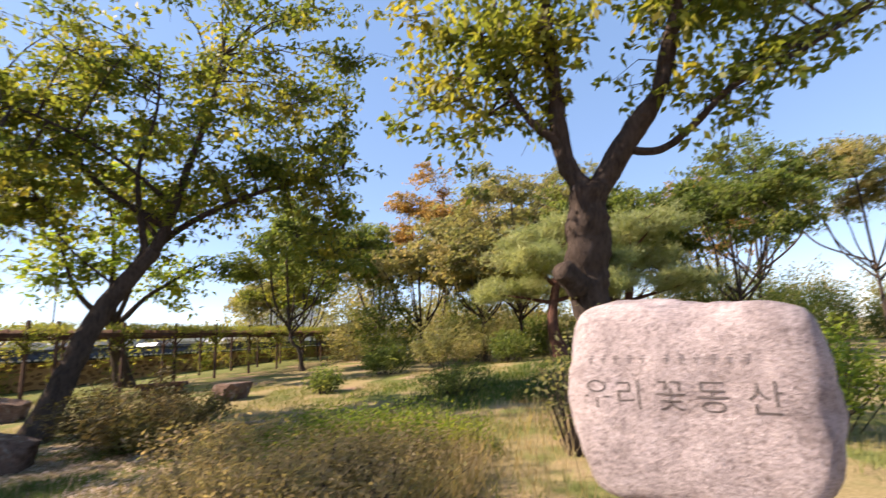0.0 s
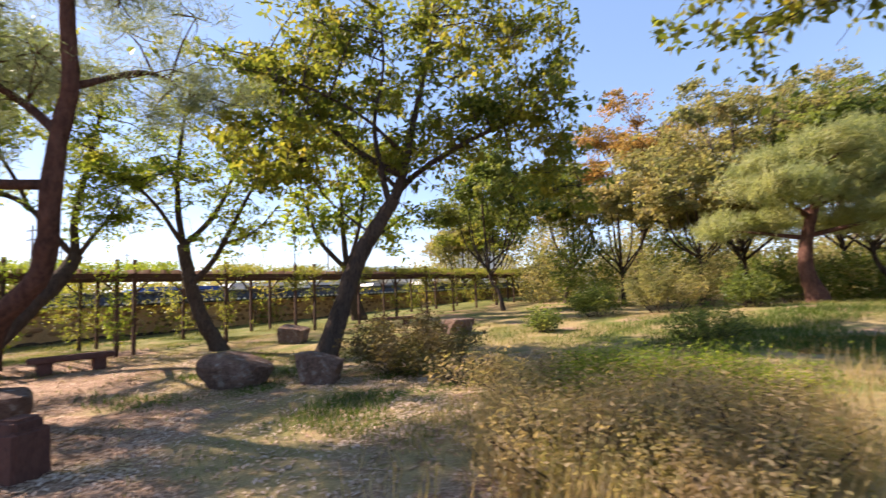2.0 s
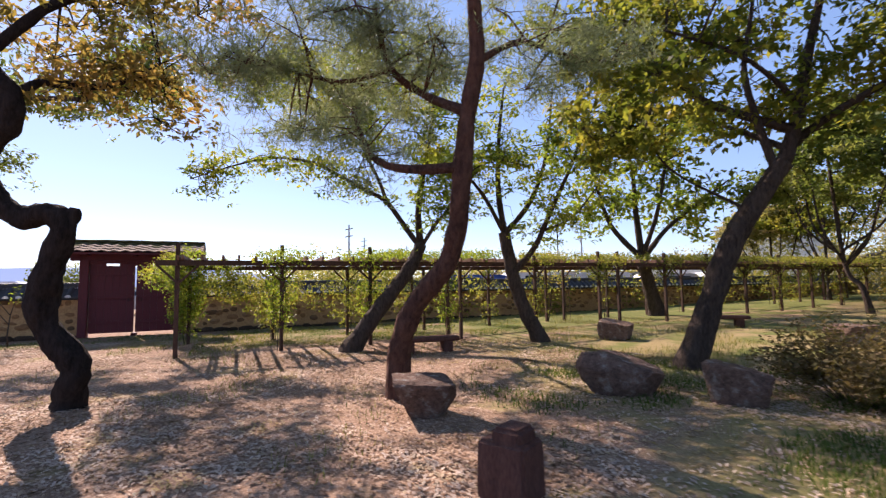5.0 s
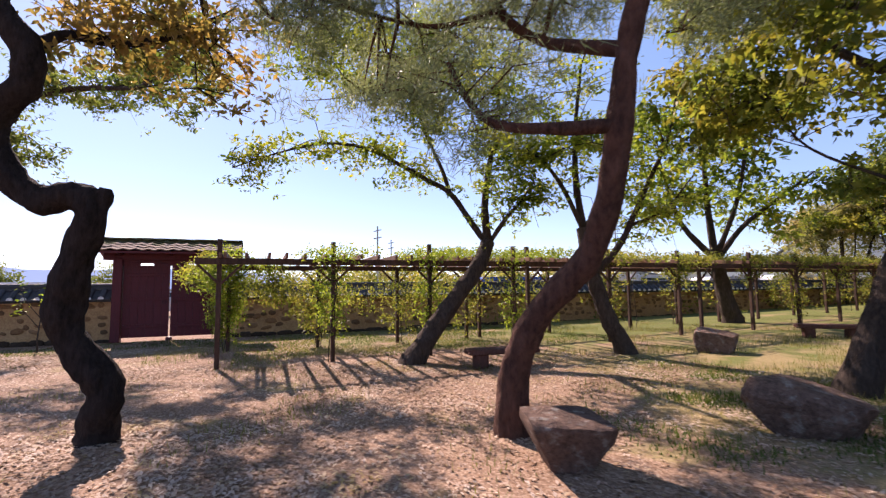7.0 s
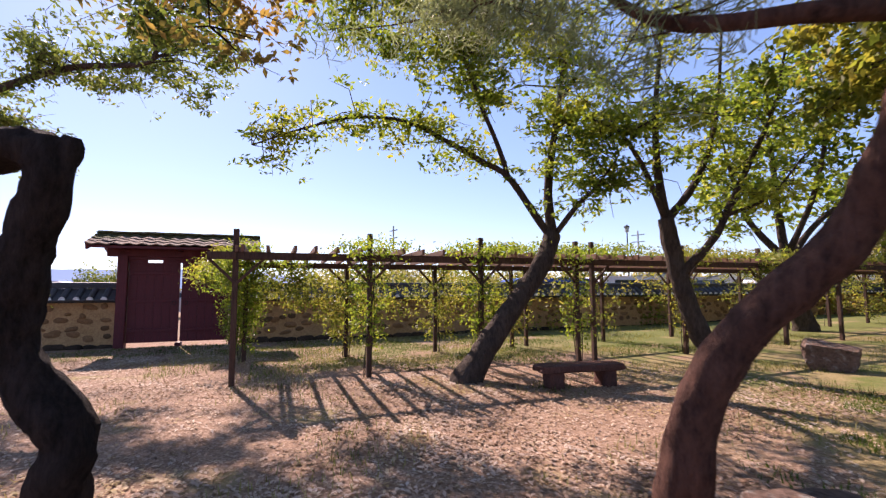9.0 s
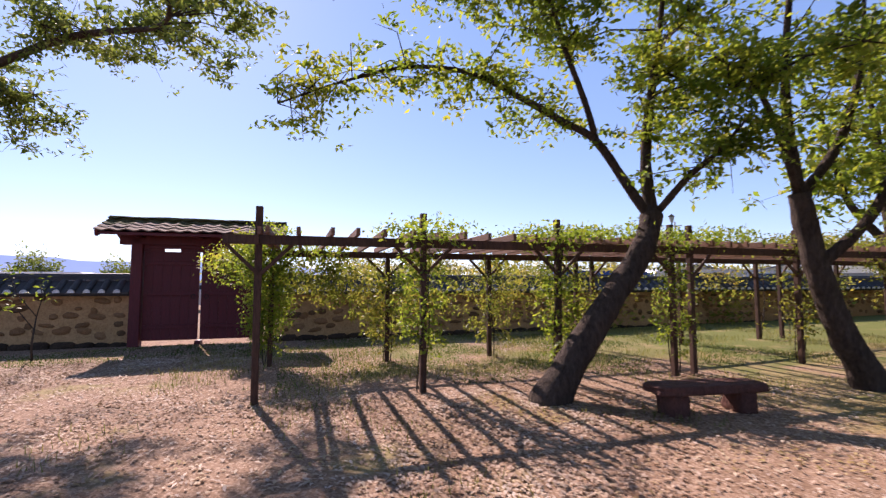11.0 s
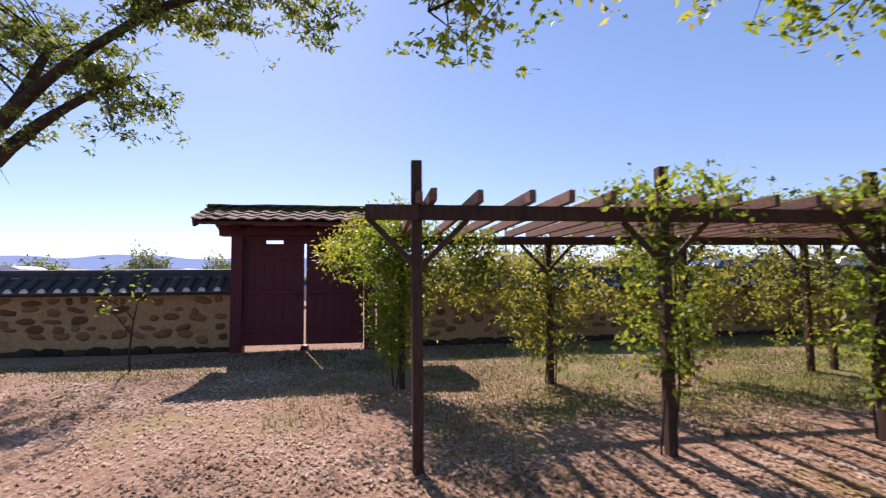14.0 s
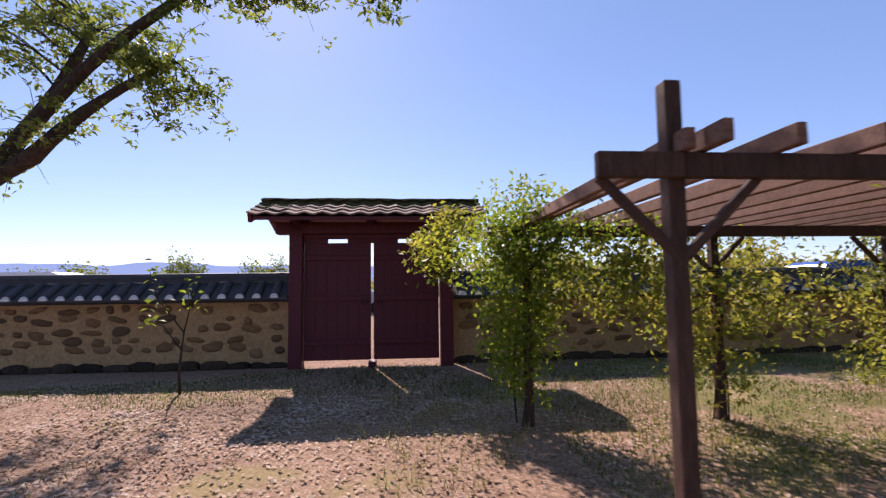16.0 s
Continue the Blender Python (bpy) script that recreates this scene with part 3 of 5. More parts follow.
def pergola():
    ob = thing("pergola", "long brown timber pergola overgrown with climbing vines", "pergola", frame_at(0, 0))
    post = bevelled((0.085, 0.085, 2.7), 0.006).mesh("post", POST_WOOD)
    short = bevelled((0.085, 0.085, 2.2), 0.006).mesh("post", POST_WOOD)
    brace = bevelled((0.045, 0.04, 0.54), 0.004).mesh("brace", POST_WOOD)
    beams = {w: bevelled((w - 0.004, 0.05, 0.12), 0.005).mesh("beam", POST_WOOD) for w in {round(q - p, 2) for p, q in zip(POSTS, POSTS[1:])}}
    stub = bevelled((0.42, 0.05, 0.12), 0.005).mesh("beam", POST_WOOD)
    rafter = bevelled((0.05, DEPTH + 0.60, 0.10), 0.005).mesh("rafter", TIMBER)
    for i in range(BAYS + 1):
        for d in (0.0, DEPTH):
            p = part("post", post if d == 0 else short, POST_WOOD, ob)
            p.location = (POSTS[i] + rng.normal(0, 0.01), d, 1.12 if d == 0 else 0.97)
            for sgn in (-1, 1):
                if (i, sgn) in ((3, 1), (4, -1), (6, 1), (7, -1)):
                    continue
                b = part("brace", brace, POST_WOOD, ob)
                b.matrix_basis = pose(POSTS[i] + sgn * 0.205, d + (-0.03 if d == 0 else 0.03), 1.80, 0, sgn * 45, 0)
    for d in (-0.07, DEPTH - 0.07):
        for i in range(BAYS):
            b = part("beam", beams[round(POSTS[i + 1] - POSTS[i], 2)], POST_WOOD, ob)
            b.location = ((POSTS[i] + POSTS[i + 1]) / 2, d, 2.04)
        b = part("beam", stub, POST_WOOD, ob)
        b.location = (-0.212, d, 2.04)
    n = int(POSTS[-1] / 0.365)
    for i in range(n + 1):
        r = part("rafter", rafter, TIMBER, ob)
        r.matrix_basis = pose(0.12 + i * 0.365 + rng.normal(0, 0.012), DEPTH / 2 + 0.05 + rng.normal(0, 0.02), 2.153 + rng.normal(0, 0.003), 0, rng.normal(0, 1.2), rng.normal(0, 0.5))
    extra = part("rafter", rafter, TIMBER, ob)
    extra.location = (0.0, DEPTH / 2 + 0.16, 2.153)
    return ob


pergola()


def vine(name, label, mat, spots, size, at_s):
    """A climbing vine: stems that wind up a post, and leaves in sprays round the given (s, d, z, radius, height, count)."""
    ob = thing(name, label, "vine", frame_at(at_s, spots[0][1]), "vines on the pergola")
    stem, centres = Geo(), []
    for s, d, z, r, h, k in spots:
        if h > 0.9 and min(abs(s - p) for p in POSTS) < 0.3:
            for q in range(2):
                a0 = rng.uniform(0, 6.28)
                stem.tube([(s - at_s + 0.085 * math.cos(a0 + t * 4), d - spots[0][1] + 0.085 * math.sin(a0 + t * 4), -0.12 + t * 2.3) for t in np.linspace(0, 1, 14)],
                          list(np.linspace(0.011, 0.006, 14)), 5)
        m = max(1, k // 14)
        u = rng.normal(0, 1, (m, 3))
        u /= np.linalg.norm(u, axis=1, keepdims=True)
        u *= rng.uniform(0.2, 1.0, (m, 1)) ** 0.6
        spray = np.array([s - at_s, d - spots[0][1], z]) + u * (r, r, h * 0.5)
        centres.append(np.repeat(spray, 14, 0) + rng.normal(0, 0.066, (m * 14, 3)) * (1.3, 1.3, 0.8))
    if not stem.v:
        stem.tube([(0, 0, spots[0][2] - 0.1), (0.3, 0.02, spots[0][2]), (0.7, -0.03, spots[0][2] - 0.05)], [0.012, 0.01, 0.006], 5)
    part("stem", stem, BARK, ob, "thin brown climbing stem", True)
    part("foliage", quads("foliage", leaf_quads(np.concatenate(centres), size, size * 0.48, 0.4, 0.5), mat), mat, ob)
    return ob


VINE_LABEL = "green climbing vine with drooping leaves on a pergola post"
for i in range(BAYS + 1):
    if i in (4, 7):
        continue
    s = POSTS[i]
    lush = rng.uniform(0.7, 1.2)
    if i > 0:
        heavy = 1.15 if i == 1 else 1.0
        tips = [(s + rng.normal(0, 0.1), -0.05, 2.2, 0.7, 0.42, int(800 * heavy * lush)), (s, 0.0, 1.25 if i < 4 or i % 2 else 1.9, 0.34 * heavy, 1.9 if i < 4 or i % 2 else 0.7, int((1050 if i < 4 else 500) * heavy * lush))]
        if i > 0:
            tips.append((s + BAY * 0.5, 0.9, 2.3, 0.9, 0.3, 160 if i == 1 else 1100))
        if i > 1:
            tips.append((s + BAY * 0.5, 0.0, 2.28, 0.95, 0.32, 520))
            tips.append((s + BAY * 0.4, 1.5, 2.34, 1.1, 0.36, 900))
        vine("climbing_vine", VINE_LABEL, LEAF_GREEN if i < 4 else LEAF_YELLOW, tips, 0.078, s)
    back = [(s + rng.normal(0, 0.1), DEPTH + 0.05, 1.2 if i else 1.3, 0.62 if i else 0.42, 2.2, int((1700 if i < 4 else 520 if i % 3 == 2 else 120) * lush) if i else 5200),
            (s + BAY * 0.5, DEPTH + 0.1, 1.5, 0.75, 1.3, int((900 if i < 3 else 110) * lush) if i else 200)]
    if i == 0:
        back += [(s - 0.55, DEPTH - 0.2, 1.85, 0.6, 0.8, 800), (s, DEPTH - 0.1, 2.3, 0.6, 0.6, 1000), (s - 0.1, DEPTH - 0.35, 1.9, 0.55, 0.8, 1300), (s + 0.6, DEPTH - 0.1, 2.1, 0.8, 0.4, 800)]
    vine("climbing_vine", "lush green vine covering a pergola post" if i == 0 else "yellowing climbing vine on a pergola post", LEAF_GREEN if i == 0 else LEAF_YELLOW, back, 0.068 if i == 0 else 0.08, s)
vine("climbing_vine", "yellow vine hanging below the back beam of the pergola", LEAF_YELLOW, [(BAY * 0.45, DEPTH + 0.1, 1.62, 0.8, 1.1, 2000), (BAY * 0.85, DEPTH + 0.15, 1.2, 0.5, 1.4, 900)], 0.09, BAY * 0.45)
vine("climbing_vine", "yellow-green vine spray hanging beside the gate", LEAF_YELLOW, [(-0.85, DEPTH + 1.6, 1.95, 0.42, 0.8, 900), (-0.55, DEPTH + 1.5, 2.35, 0.4, 0.6, 560)], 0.095, -0.6)


# ---- trees of the garden ----
tree("tree", "leaning tree with a dark trunk and green leaves by the pergola", [
    ([(-13.09, 4.96, 0.05), (-12.96, 5.5, 0.8), (-12.82, 6.02, 1.45), (-12.72, 6.5, 2.08), (-12.74, 6.78, 2.58)], 0.20, 0.15),
    ([(-12.76, 6.75, 2.55), (-12.88, 6.48, 2.94), (-13.07, 6.02, 3.61), (-13.32, 5.55, 3.91), (-13.59, 5.05, 4.22), (-13.93, 4.42, 4.55), (-14.38, 3.66, 4.62), (-14.9, 2.87, 4.4), (-15.35, 2.15, 4.1)], 0.075, 0.012),
    ([(-13.07, 6.02, 3.6), (-13.05, 5.77, 4.13), (-13.04, 5.39, 4.76), (-13.05, 5.01, 5.5), (-13.4, 4.3, 6.3), (-13.8, 3.4, 6.6)], 0.05, 0.012),
    ([(-12.74, 6.79, 2.5), (-12.82, 6.78, 3.34), (-12.81, 6.92, 4.21), (-12.75, 7.1, 5.2), (-12.68, 7.26, 6.48)], 0.10, 0.03),
    ([(-12.72, 6.85, 2.6), (-12.24, 6.88, 3.05), (-11.84, 6.85, 3.28), (-11.42, 6.84, 3.66)], 0.055, 0.015)],
    BARK, LEAF_GREEN, 190, (0.33, 0.38, 0.24), (0.11, 0.05), start=0.35, per=58,
    extra=(((-12.9, 6.6, 5.9), (2.0, 2.4, 1.4), 96), ((-12.2, 7.6, 4.6), (1.0, 1.0, 0.8), 18), ((-13.7, 4.0, 6.3), (1.2, 1.6, 0.5), 96), ((-12.4, 5.5, 6.2), (1.5, 1.3, 0.6), 96)))
tree("tree", "tree with a bare leaning trunk beside the pergola", [
    ([(-11.08, 9.33, 0.05), (-11.33, 8.94, 0.97), (-11.50, 8.71, 1.92), (-11.58, 8.58, 2.88)], 0.19, 0.14),
    ([(-11.58, 8.58, 2.8), (-11.64, 8.46, 3.86), (-11.60, 8.45, 5.09), (-11.45, 8.54, 6.58)], 0.09, 0.03),
    ([(-11.59, 8.54, 2.9), (-11.55, 7.81, 3.75), (-11.53, 7.09, 4.22), (-11.58, 6.33, 4.31)], 0.06, 0.015),
    ([(-11.49, 8.72, 1.8), (-10.96, 8.95, 2.44), (-10.70, 9.17, 3.13), (-10.40, 9.43, 3.97), (-10.14, 9.65, 4.73), (-9.93, 9.77, 5.78)], 0.085, 0.02),
    ([(-10.81, 9.07, 2.85), (-10.30, 9.65, 3.19), (-9.84, 10.11, 3.95)], 0.04, 0.012),
    ([(-11.57, 8.60, 2.85), (-11.29, 9.27, 3.7), (-11.13, 9.78, 4.97), (-11.05, 10.06, 6.86)], 0.085, 0.02)],
    BARK, LEAF_GREEN, 130, (0.42, 0.45, 0.33), (0.115, 0.052), start=0.3, per=54,
    extra=(((-11.43, 8.68, 5.6), (2.3, 2.5, 2.0), 60), ((-11.13, 7.38, 4.4), (0.9, 1.0, 0.6), 24),))
tree("pine_tree", "slender red pine with a curved trunk on bare earth", [
    ([(-8.78, 3.43, 0.05), (-8.58, 3.34, 0.84), (-8.27, 3.39, 1.37), (-7.86, 3.53, 1.82), (-7.59, 3.48, 2.31), (-7.41, 3.4, 2.89), (-7.32, 3.42, 3.5), (-7.18, 3.44, 4.05), (-7.12, 3.36, 4.71), (-7.04, 3.28, 5.42)], 0.15, 0.07),
    ([(-7.43, 3.38, 2.89), (-7.72, 2.95, 2.86), (-8.3, 2.87, 3.05), (-8.72, 2.9, 3.41), (-9.06, 2.91, 3.95)], 0.062, 0.025),
    ([(-7.32, 3.42, 3.5), (-8.36, 3.60, 4.11), (-8.63, 3.23, 4.49), (-8.70, 3.04, 5.31)], 0.07, 0.03),
    ([(-8.63, 3.23, 4.44), (-9.07, 2.71, 4.30), (-9.63, 2.00, 4.54), (-10.05, 1.47, 4.78)], 0.035, 0.01),
    ([(-7.18, 3.44, 4.05), (-7.49, 4.56, 4.79), (-7.17, 4.98, 4.63), (-6.74, 5.51, 4.50)], 0.045, 0.012),
    ([(-8.68, 3.08, 5.16), (-9.00, 2.68, 5.28), (-9.30, 2.33, 5.14)], 0.03, 0.01),
    ([(-7.12, 3.36, 4.71), (-7.2, 3.3, 5.5), (-7.0, 3.0, 5.8), (-6.9, 2.6, 6.1)], 0.045, 0.012)],
    PINE_BARK, NEEDLES, 90, (0.36, 0.36, 0.18), (0.15, 0.010), needles=15, start=0.4, per=8, clump=0.3,
    extra=(((-9.09, 2.64, 4.71), (1.2, 1.3, 0.45), 46), ((-8.26, 3.62, 4.92), (1.0, 1.1, 0.45), 43), ((-9.70, 1.95, 4.28), (0.8, 0.9, 0.3), 28), ((-7.38, 4.75, 4.37), (0.7, 0.8, 0.35), 25), ((-7.3, 4.2, 5.6), (1.3, 1.4, 0.5), 43), ((-9.71, 2.94, 3.86), (0.6, 0.7, 0.25), 21)))
tree("tree", "large leafy tree leaning over the garden with green and yellowing foliage", [
    ([(-7.09, 8.2, 0.05), (-6.85, 8.4, 0.96), (-6.5, 8.6, 2.11), (-6.05, 8.85, 2.99), (-5.75, 9.0, 3.48)], 0.215, 0.14),
    ([(-5.78, 9.0, 3.4), (-5.55, 9.2, 4.3), (-5.4, 9.4, 5.34), (-5.15, 9.6, 6.6), (-4.9, 9.7, 8.2)], 0.12, 0.03),
    ([(-5.62, 9.1, 4.0), (-6.88, 8.99, 4.86), (-7.73, 8.72, 5.90), (-8.92, 8.41, 6.88), (-10.05, 8.17, 7.42)], 0.085, 0.02),
    ([(-6.1, 8.8, 2.9), (-5.51, 9.31, 3.95), (-4.12, 9.40, 4.64), (-3.02, 9.89, 5.14), (-2.24, 10.36, 5.46)], 0.085, 0.015),
    ([(-5.85, 8.95, 3.3), (-6.1, 9.0, 4.35), (-6.25, 9.1, 5.35), (-6.1, 9.3, 6.59), (-6.15, 9.4, 7.8)], 0.075, 0.02),
    ([(-5.7, 9.1, 3.7), (-6.6, 9.9, 4.4), (-7.4, 10.6, 5.0), (-8.0, 11.0, 5.6)], 0.06, 0.015),
    ([(-6.2, 8.75, 2.7), (-7.58, 9.05, 3.73), (-8.01, 8.86, 4.61)], 0.03, 0.01),
    ([(-5.5, 9.2, 4.4), (-5.9, 8.2, 5.0), (-6.5, 7.4, 5.4), (-7.0, 6.8, 5.6)], 0.05, 0.012)],
    BARK, LEAF_GARDEN, 130, (0.5, 0.5, 0.4), (0.15, 0.075), start=0.25, per=40, droop=0.5, clump=0.42,
    extra=(((-5.3, 9.4, 6.8), (3.4, 3.0, 2.3), 199), ((-3.4, 10.0, 4.7), (1.7, 1.5, 1.0), 89), ((-2.4, 10.6, 3.9), (1.1, 1.0, 0.6), 35), ((-7.6, 8.4, 6.2), (2.0, 1.9, 1.7), 110),
           ((-8.4, 9.4, 7.4), (2.0, 1.8, 1.3), 70), ((-3.4, 10.2, 6.4), (1.5, 1.3, 1.6), 89), ((-4.4, 10.0, 8.6), (2.6, 2.2, 1.5), 110), ((-7.0, 7.0, 4.3), (1.2, 1.2, 0.6), 32), ((-8.8, 8.8, 4.9), (1.5, 1.5, 0.8), 89)))
tree("tree", "tall bare-limbed tree behind the pergola", [
    ([(-12.54, 18.55, 0.05), (-12.68, 18.18, 1.33), (-12.79, 17.86, 2.62)], 0.30, 0.22),
    ([(-12.78, 17.85, 2.5), (-13.3, 16.7, 3.69), (-13.42, 16.09, 4.83), (-13.47, 15.55, 6.14)], 0.13, 0.03),
    ([(-12.78, 17.85, 2.6), (-12.88, 17.75, 4.32), (-12.93, 17.69, 6.17), (-13.21, 17.4, 8.2)], 0.15, 0.03),
    ([(-12.7, 17.95, 2.6), (-12.09, 18.64, 3.69), (-11.44, 19.4, 4.47), (-10.41, 20.62, 5.64)], 0.12, 0.03),
    ([(-12.75, 17.9, 2.65), (-11.9, 17.5, 4.2), (-11.4, 17.2, 5.8), (-11.2, 17.0, 7.4)], 0.10, 0.03)],
    BARK, LEAF_GREEN, 170, (0.8, 0.8, 0.6), (0.26, 0.125), start=0.4, per=30,
    extra=(((-12.5, 17.8, 7.4), (3.6, 3.4, 1.8), 80),))
tree("tree", "old crooked tree with an S-shaped dark trunk", [
    ([(-11.17, 0.05, 0.05), (-11.03, 0.10, 0.64), (-11.24, -0.21, 1.2), (-11.16, -0.19, 1.77), (-11.02, -0.06, 2.35), (-11.12, -0.2, 2.52), (-11.31, -0.5, 2.49), (-11.49, -0.8, 2.85), (-11.5, -0.88, 3.26), (-11.28, -0.63, 3.66), (-11.25, -0.66, 4.0), (-11.45, -0.95, 4.5)], 0.17, 0.115),
    ([(-11.26, -0.64, 3.92), (-11.46, -0.35, 4.3), (-11.54, 0.16, 4.4), (-11.59, 0.69, 4.7), (-11.78, 1.01, 5.1)], 0.07, 0.02),
    ([(-11.45, -0.95, 4.4), (-11.9, -1.5, 4.9), (-12.3, -2.2, 5.2)], 0.07, 0.02),
    ([(-11.43, -0.93, 4.45), (-11.3, -0.2, 5.4), (-11.0, 0.9, 6.0), (-10.8, 2.0, 6.3)], 0.08, 0.02),
    ([(-11.04, -0.08, 2.3), (-10.97, 0.02, 2.5), (-10.95, 0.04, 2.6)], 0.12, 0.05)],
    DARK_BARK, LEAF_BROWN, 90, (0.38, 0.38, 0.24), (0.13, 0.055), start=0.3, per=38, rough=0.34, wood_only=1,
    # The leaf mass over the path is out of view, added to cast shade.
    extra=(((-11.6, -0.6, 5.4), (1.5, 1.7, 0.5), 60), ((-11.0, 1.3, 6.3), (1.9, 1.7, 0.6), 90), ((-12.0, 0.7, 4.6), (0.8, 0.8, 0.4), 36)))
tree("tree", "stout old tree with a forked trunk behind the inscribed stone", [
    ([(1.52, 5.35, 0.25), (1.66, 5.35, 0.75), (1.75, 5.34, 1.3), (1.66, 5.33, 1.95), (1.68, 5.28, 2.5), (1.74, 5.22, 3.15)], 0.215, 0.23),
    ([(1.74, 5.22, 3.0), (1.51, 5.23, 3.53), (1.46, 5.18, 4.17), (1.41, 5.11, 4.96), (1.41, 4.99, 5.97), (1.4, 4.9, 7.2)], 0.14, 0.04),
    ([(1.80, 5.22, 3.05), (2.24, 5.07, 3.71), (2.54, 4.94, 4.12), (2.74, 4.76, 4.79), (2.86, 4.54, 5.63), (2.95, 4.4, 7.0)], 0.15, 0.04),
    ([(2.19, 5.14, 3.57), (2.54, 5.0, 3.49), (2.85, 4.8, 3.69), (3.21, 4.57, 4.01), (3.77, 4.37, 4.22), (4.4, 4.14, 4.56)], 0.05, 0.015),
    ([(1.46, 5.18, 3.7), (1.1, 5.31, 4.14), (0.85, 5.43, 4.89), (0.86, 5.5, 5.94)], 0.06, 0.02),
    ([(1.50, 5.2, 2.0), (1.36, 5.08, 2.12), (1.26, 5.0, 2.16)], 0.17, 0.10),
    ([(1.62, 5.3, 0.7), (1.35, 5.12, 0.38), (1.05, 4.95, 0.2)], 0.13, 0.05),
    ([(1.62, 5.3, 0.7), (1.85, 5.05, 0.36), (2.05, 4.85, 0.2)], 0.12, 0.05)],
    BARK, LEAF_GARDEN, 120, (0.38, 0.38, 0.3), (0.13, 0.065), start=0.5, per=46, droop=0.5, rough=0.3, wood_only=3,
    extra=(((0.9, 5.4, 5.0), (0.9, 0.9, 0.9), 48), ((0.3, 5.6, 4.3), (0.6, 0.6, 0.4), 24), ((3.6, 4.6, 5.0), (1.2, 1.1, 0.9), 42), ((1.9, 5.0, 7.2), (2.6, 2.4, 1.3), 96), ((4.2, 4.4, 5.6), (0.9, 0.9, 0.6), 30)))
tree("tree", "broad tree outside the wall reaching over it with green leaves", [
    ([(-28.2, -8.2, 0.05), (-27.9, -7.8, 1.6), (-27.5, -7.1, 3.2)], 0.34, 0.26),
    ([(-27.5, -7.1, 3.1), (-27.2, -6.2, 4.4), (-26.7, -5.0, 6.0), (-26.2, -4.0, 7.8)], 0.30, 0.09),
    ([(-27.3, -6.4, 4.1), (-26.6, -5.2, 4.7), (-26.0, -4.2, 5.5), (-25.3, -3.0, 6.2), (-24.6, -2.0, 6.6)], 0.24, 0.04),
    ([(-26.9, -5.5, 5.3), (-25.4, -3.6, 6.8), (-23.2, -1.2, 7.7), (-20.6, 0.8, 7.4), (-17.6, 0.6, 7.0)], 0.17, 0.015),
    ([(-27.6, -7.3, 3.0), (-27.5, -8.6, 4.6), (-27.4, -9.8, 6.2)], 0.15, 0.03)],
    BARK, LEAF_DARK, 120, (0.6, 0.6, 0.45), (0.17, 0.075), start=0.35, per=34,
    extra=(((-26.2, -4.6, 7.4), (2.4, 2.2, 1.5), 60), ((-24.6, -2.2, 6.0), (0.8, 0.8, 0.9), 45), ((-20.8, 1.3, 7.5), (1.6, 1.6, 0.8), 90), ((-23.0, -0.6, 8.0), (1.6, 1.6, 0.8), 90), ((-17.0, 0.9, 7.1), (1.6, 1.4, 0.6), 75), ((-26.0, -6.0, 8.6), (3, 3, 1.3), 120)))


def wood_tree(x, y, h, w, low, mat, seed, label, lean=0.0):
    """A tree of the wood round the garden: bare limbs fan out of a short trunk into a domed crown between low and h."""
    local = random.Random(seed)
    z0 = ground_z(x, y)
    fork = low * local.uniform(0.35, 0.6)
    top = Vector((x + lean, y, z0 + fork))
    r0 = 0.007 * h + 0.05
    limbs = [([(x, y, z0 - 0.05), (x + lean * 0.3, y, z0 + fork * 0.5), tuple(top), (x + lean * 1.4, y, z0 + h * 0.8)], r0, 0.05)]
    for k in range(7):
        a = k * 0.9 + local.uniform(-0.3, 0.3)
        r = w * local.uniform(0.5, 0.85)
        out = Vector((math.cos(a), math.sin(a), 0))
        b = top + Vector((0, 0, local.uniform(-0.25, 0.5) * fork * 0.5))
        tip = Vector((top.x, top.y, z0 + low + (h - low) * (1 - (r / w) ** 2) * 0.7)) + out * r
        limbs.append(([tuple(b), tuple(b.lerp(tip, 0.35) + out * 0.1 * w), tuple(b.lerp(tip, 0.7) + Vector((0, 0, 0.2))), tuple(tip)], r0 * 0.45, 0.02))
    extra = []
    for k in range(14):
        a, q = local.uniform(0, 6.28), math.sqrt(local.uniform(0.0, 1.0))
        z = z0 + low + (h - low) * (0.15 + local.uniform(0.35, 0.85) * (1 - q * q))
        extra.append(((top.x + math.cos(a) * w * q * 0.85, top.y + math.sin(a) * w * q * 0.85, z), (w * 0.3, w * 0.3, (h - low) * 0.13), 30))
    return tree("tree", label, limbs, BARK, mat, 60, (0.5, 0.5, 0.35), (0.17, 0.095), "wood round the garden", start=0.55, per=50, extra=extra, clump=0.5)


YELLOWING = "broad tree of the wood with olive and brown autumn foliage"
DARK = "open green tree of the wood round the garden"
wood_tree(3.8, 24.0, 10.6, 5.4, 5.0, LEAF_OLIVE, 1, YELLOWING)
wood_tree(-0.6, 31.5, 13.0, 4.0, 6.5, LEAF_ORANGE, 2, "tall tree of the wood with orange autumn foliage", 0.6)
wood_tree(-1.3, 23.5, 7.6, 3.2, 3.6, LEAF_OLIVE, 3, YELLOWING)
wood_tree(-4.2, 25.5, 8.2, 3.0, 3.8, LEAF_DARK, 4, DARK, 0.5)
wood_tree(-6.6, 21.5, 7.6, 2.9, 3.6, LEAF_DARK, 5, DARK, -0.6)
wood_tree(1.6, 20.5, 6.2, 2.6, 3.0, LEAF_OLIVE, 6, DARK)
wood_tree(-9.5, 31.0, 7.6, 3.4, 3.4, LEAF_GARDEN, 7, DARK)
